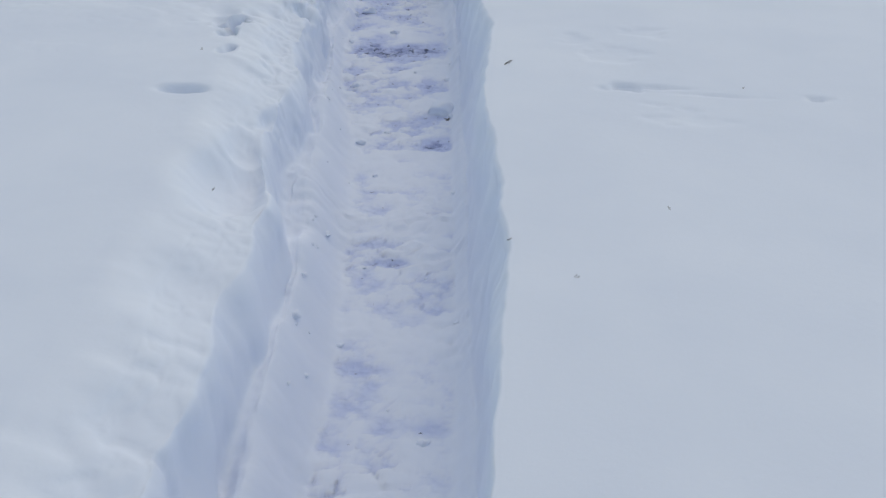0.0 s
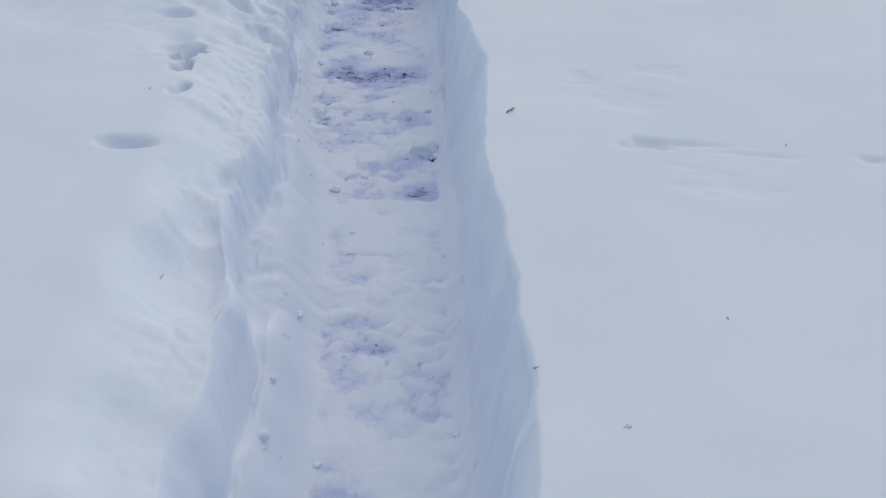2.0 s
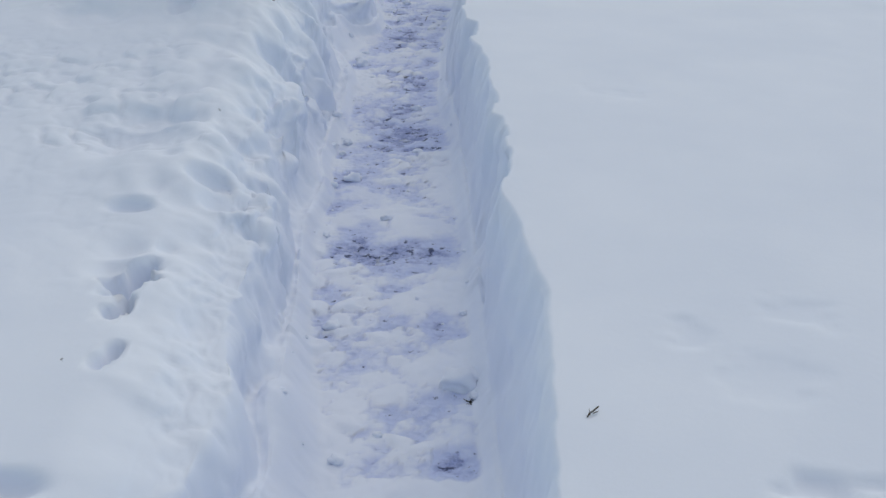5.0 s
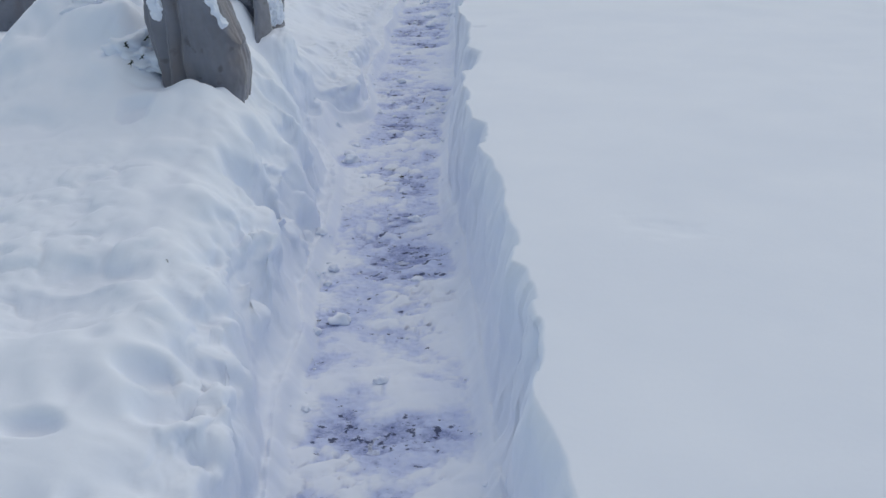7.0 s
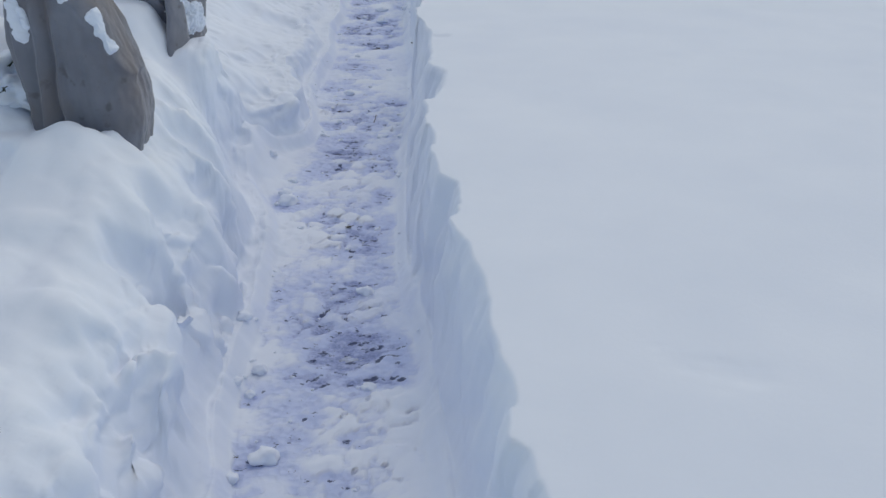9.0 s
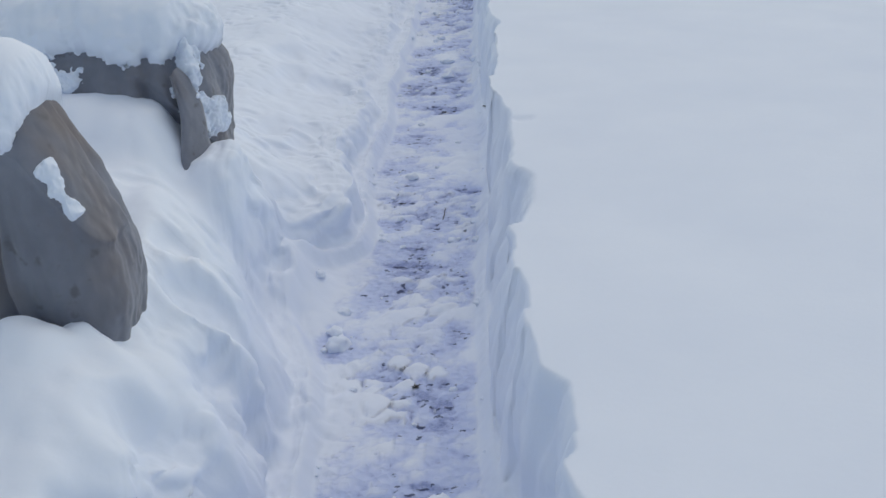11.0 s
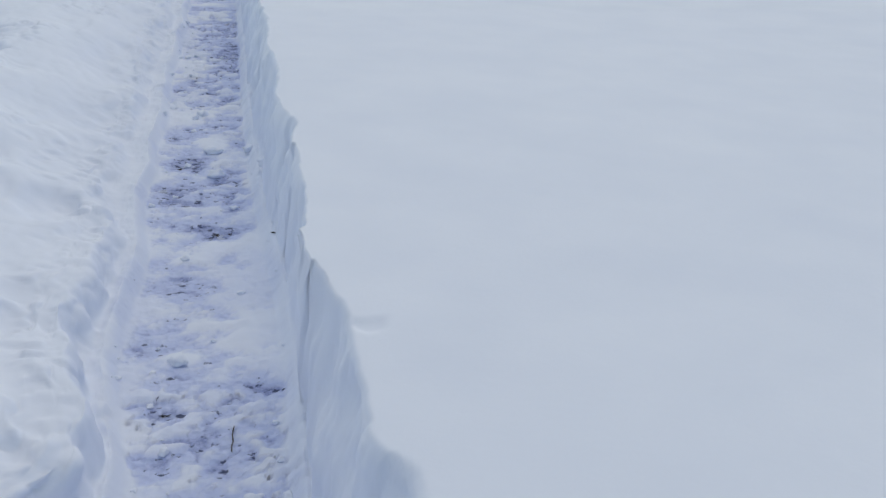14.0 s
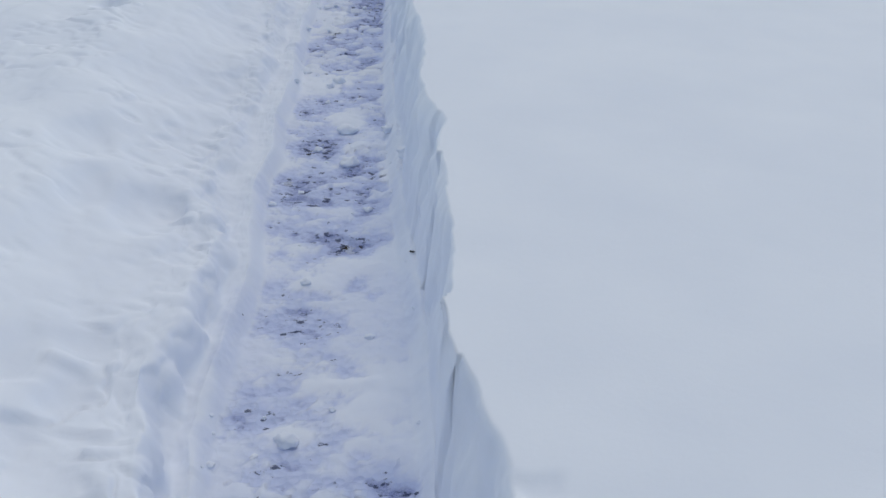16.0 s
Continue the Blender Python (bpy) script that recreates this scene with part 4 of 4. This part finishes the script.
def slab_mesh(seed):
    r = random.Random(seed)
    bm = bmesh.new()
    w, l, h, e = 0.5 * SLAB - 0.004, 0.5 * SLAB - 0.004, 0.05, 0.006
    low = [bm.verts.new((sx * w, sy * l, -h)) for sx, sy in ((-1, -1), (1, -1), (1, 1), (-1, 1))]
    mid = [bm.verts.new((v.co.x + r.uniform(-0.002, 0.002), v.co.y + r.uniform(-0.002, 0.002), -e)) for v in low]
    top = [bm.verts.new((v.co.x * (1 - e / w), v.co.y * (1 - e / l), r.uniform(-0.001, 0.001))) for v in low]
    for a, b in ((low, mid), (mid, top)):
        for i in range(4):
            bm.faces.new((a[i], a[(i + 1) % 4], b[(i + 1) % 4], b[i]))
    bm.faces.new(top)
    me = bpy.data.meshes.new("paving_slab")
    bm.to_mesh(me)
    bm.free()
    me.materials.append(MAT_SLAB)
    return me


SLAB_MESHES = [slab_mesh(k) for k in range(6)]
rng = random.Random(11)
for j in range(54):
    cy = 1.0 + j * SLAB
    c = 0.5 * float(toe_left(np.array(cy)) + toe_right(np.array(cy)))
    ahead = 0.5 * float(toe_left(np.array(cy + 0.2)) + toe_right(np.array(cy + 0.2)))
    turn = -math.degrees(math.atan2(ahead - c, 0.2))
    for side in (-2, -1, 0, 1):
        ob = new("paving_slab", SLAB_MESHES[rng.randrange(6)])
        ob.parent = pavement
        ob.matrix_world = pose(c + (side + 0.5) * SLAB, cy, rng.uniform(-0.0065, -0.0025), rng.uniform(-0.8, 0.8), rng.uniform(-0.8, 0.8), turn + rng.uniform(-2.5, 2.5))

bm = bmesh.new()
rows = []
for j in range(120):
    cy = 0.8 + j * 0.1
    c = 0.5 * float(toe_left(np.array(cy)) + toe_right(np.array(cy)))
    rows.append([bm.verts.new((c - 0.4 + 0.1 * i, cy, -0.022 + 0.004 * noise.noise((i * 0.7, j * 0.7, 0)))) for i in range(9)])
for j in range(119):
    for i in range(8):
        bm.faces.new((rows[j][i], rows[j][i + 1], rows[j + 1][i + 1], rows[j + 1][i]))
part("soil_bed", bm, MAT_SOIL, pavement)
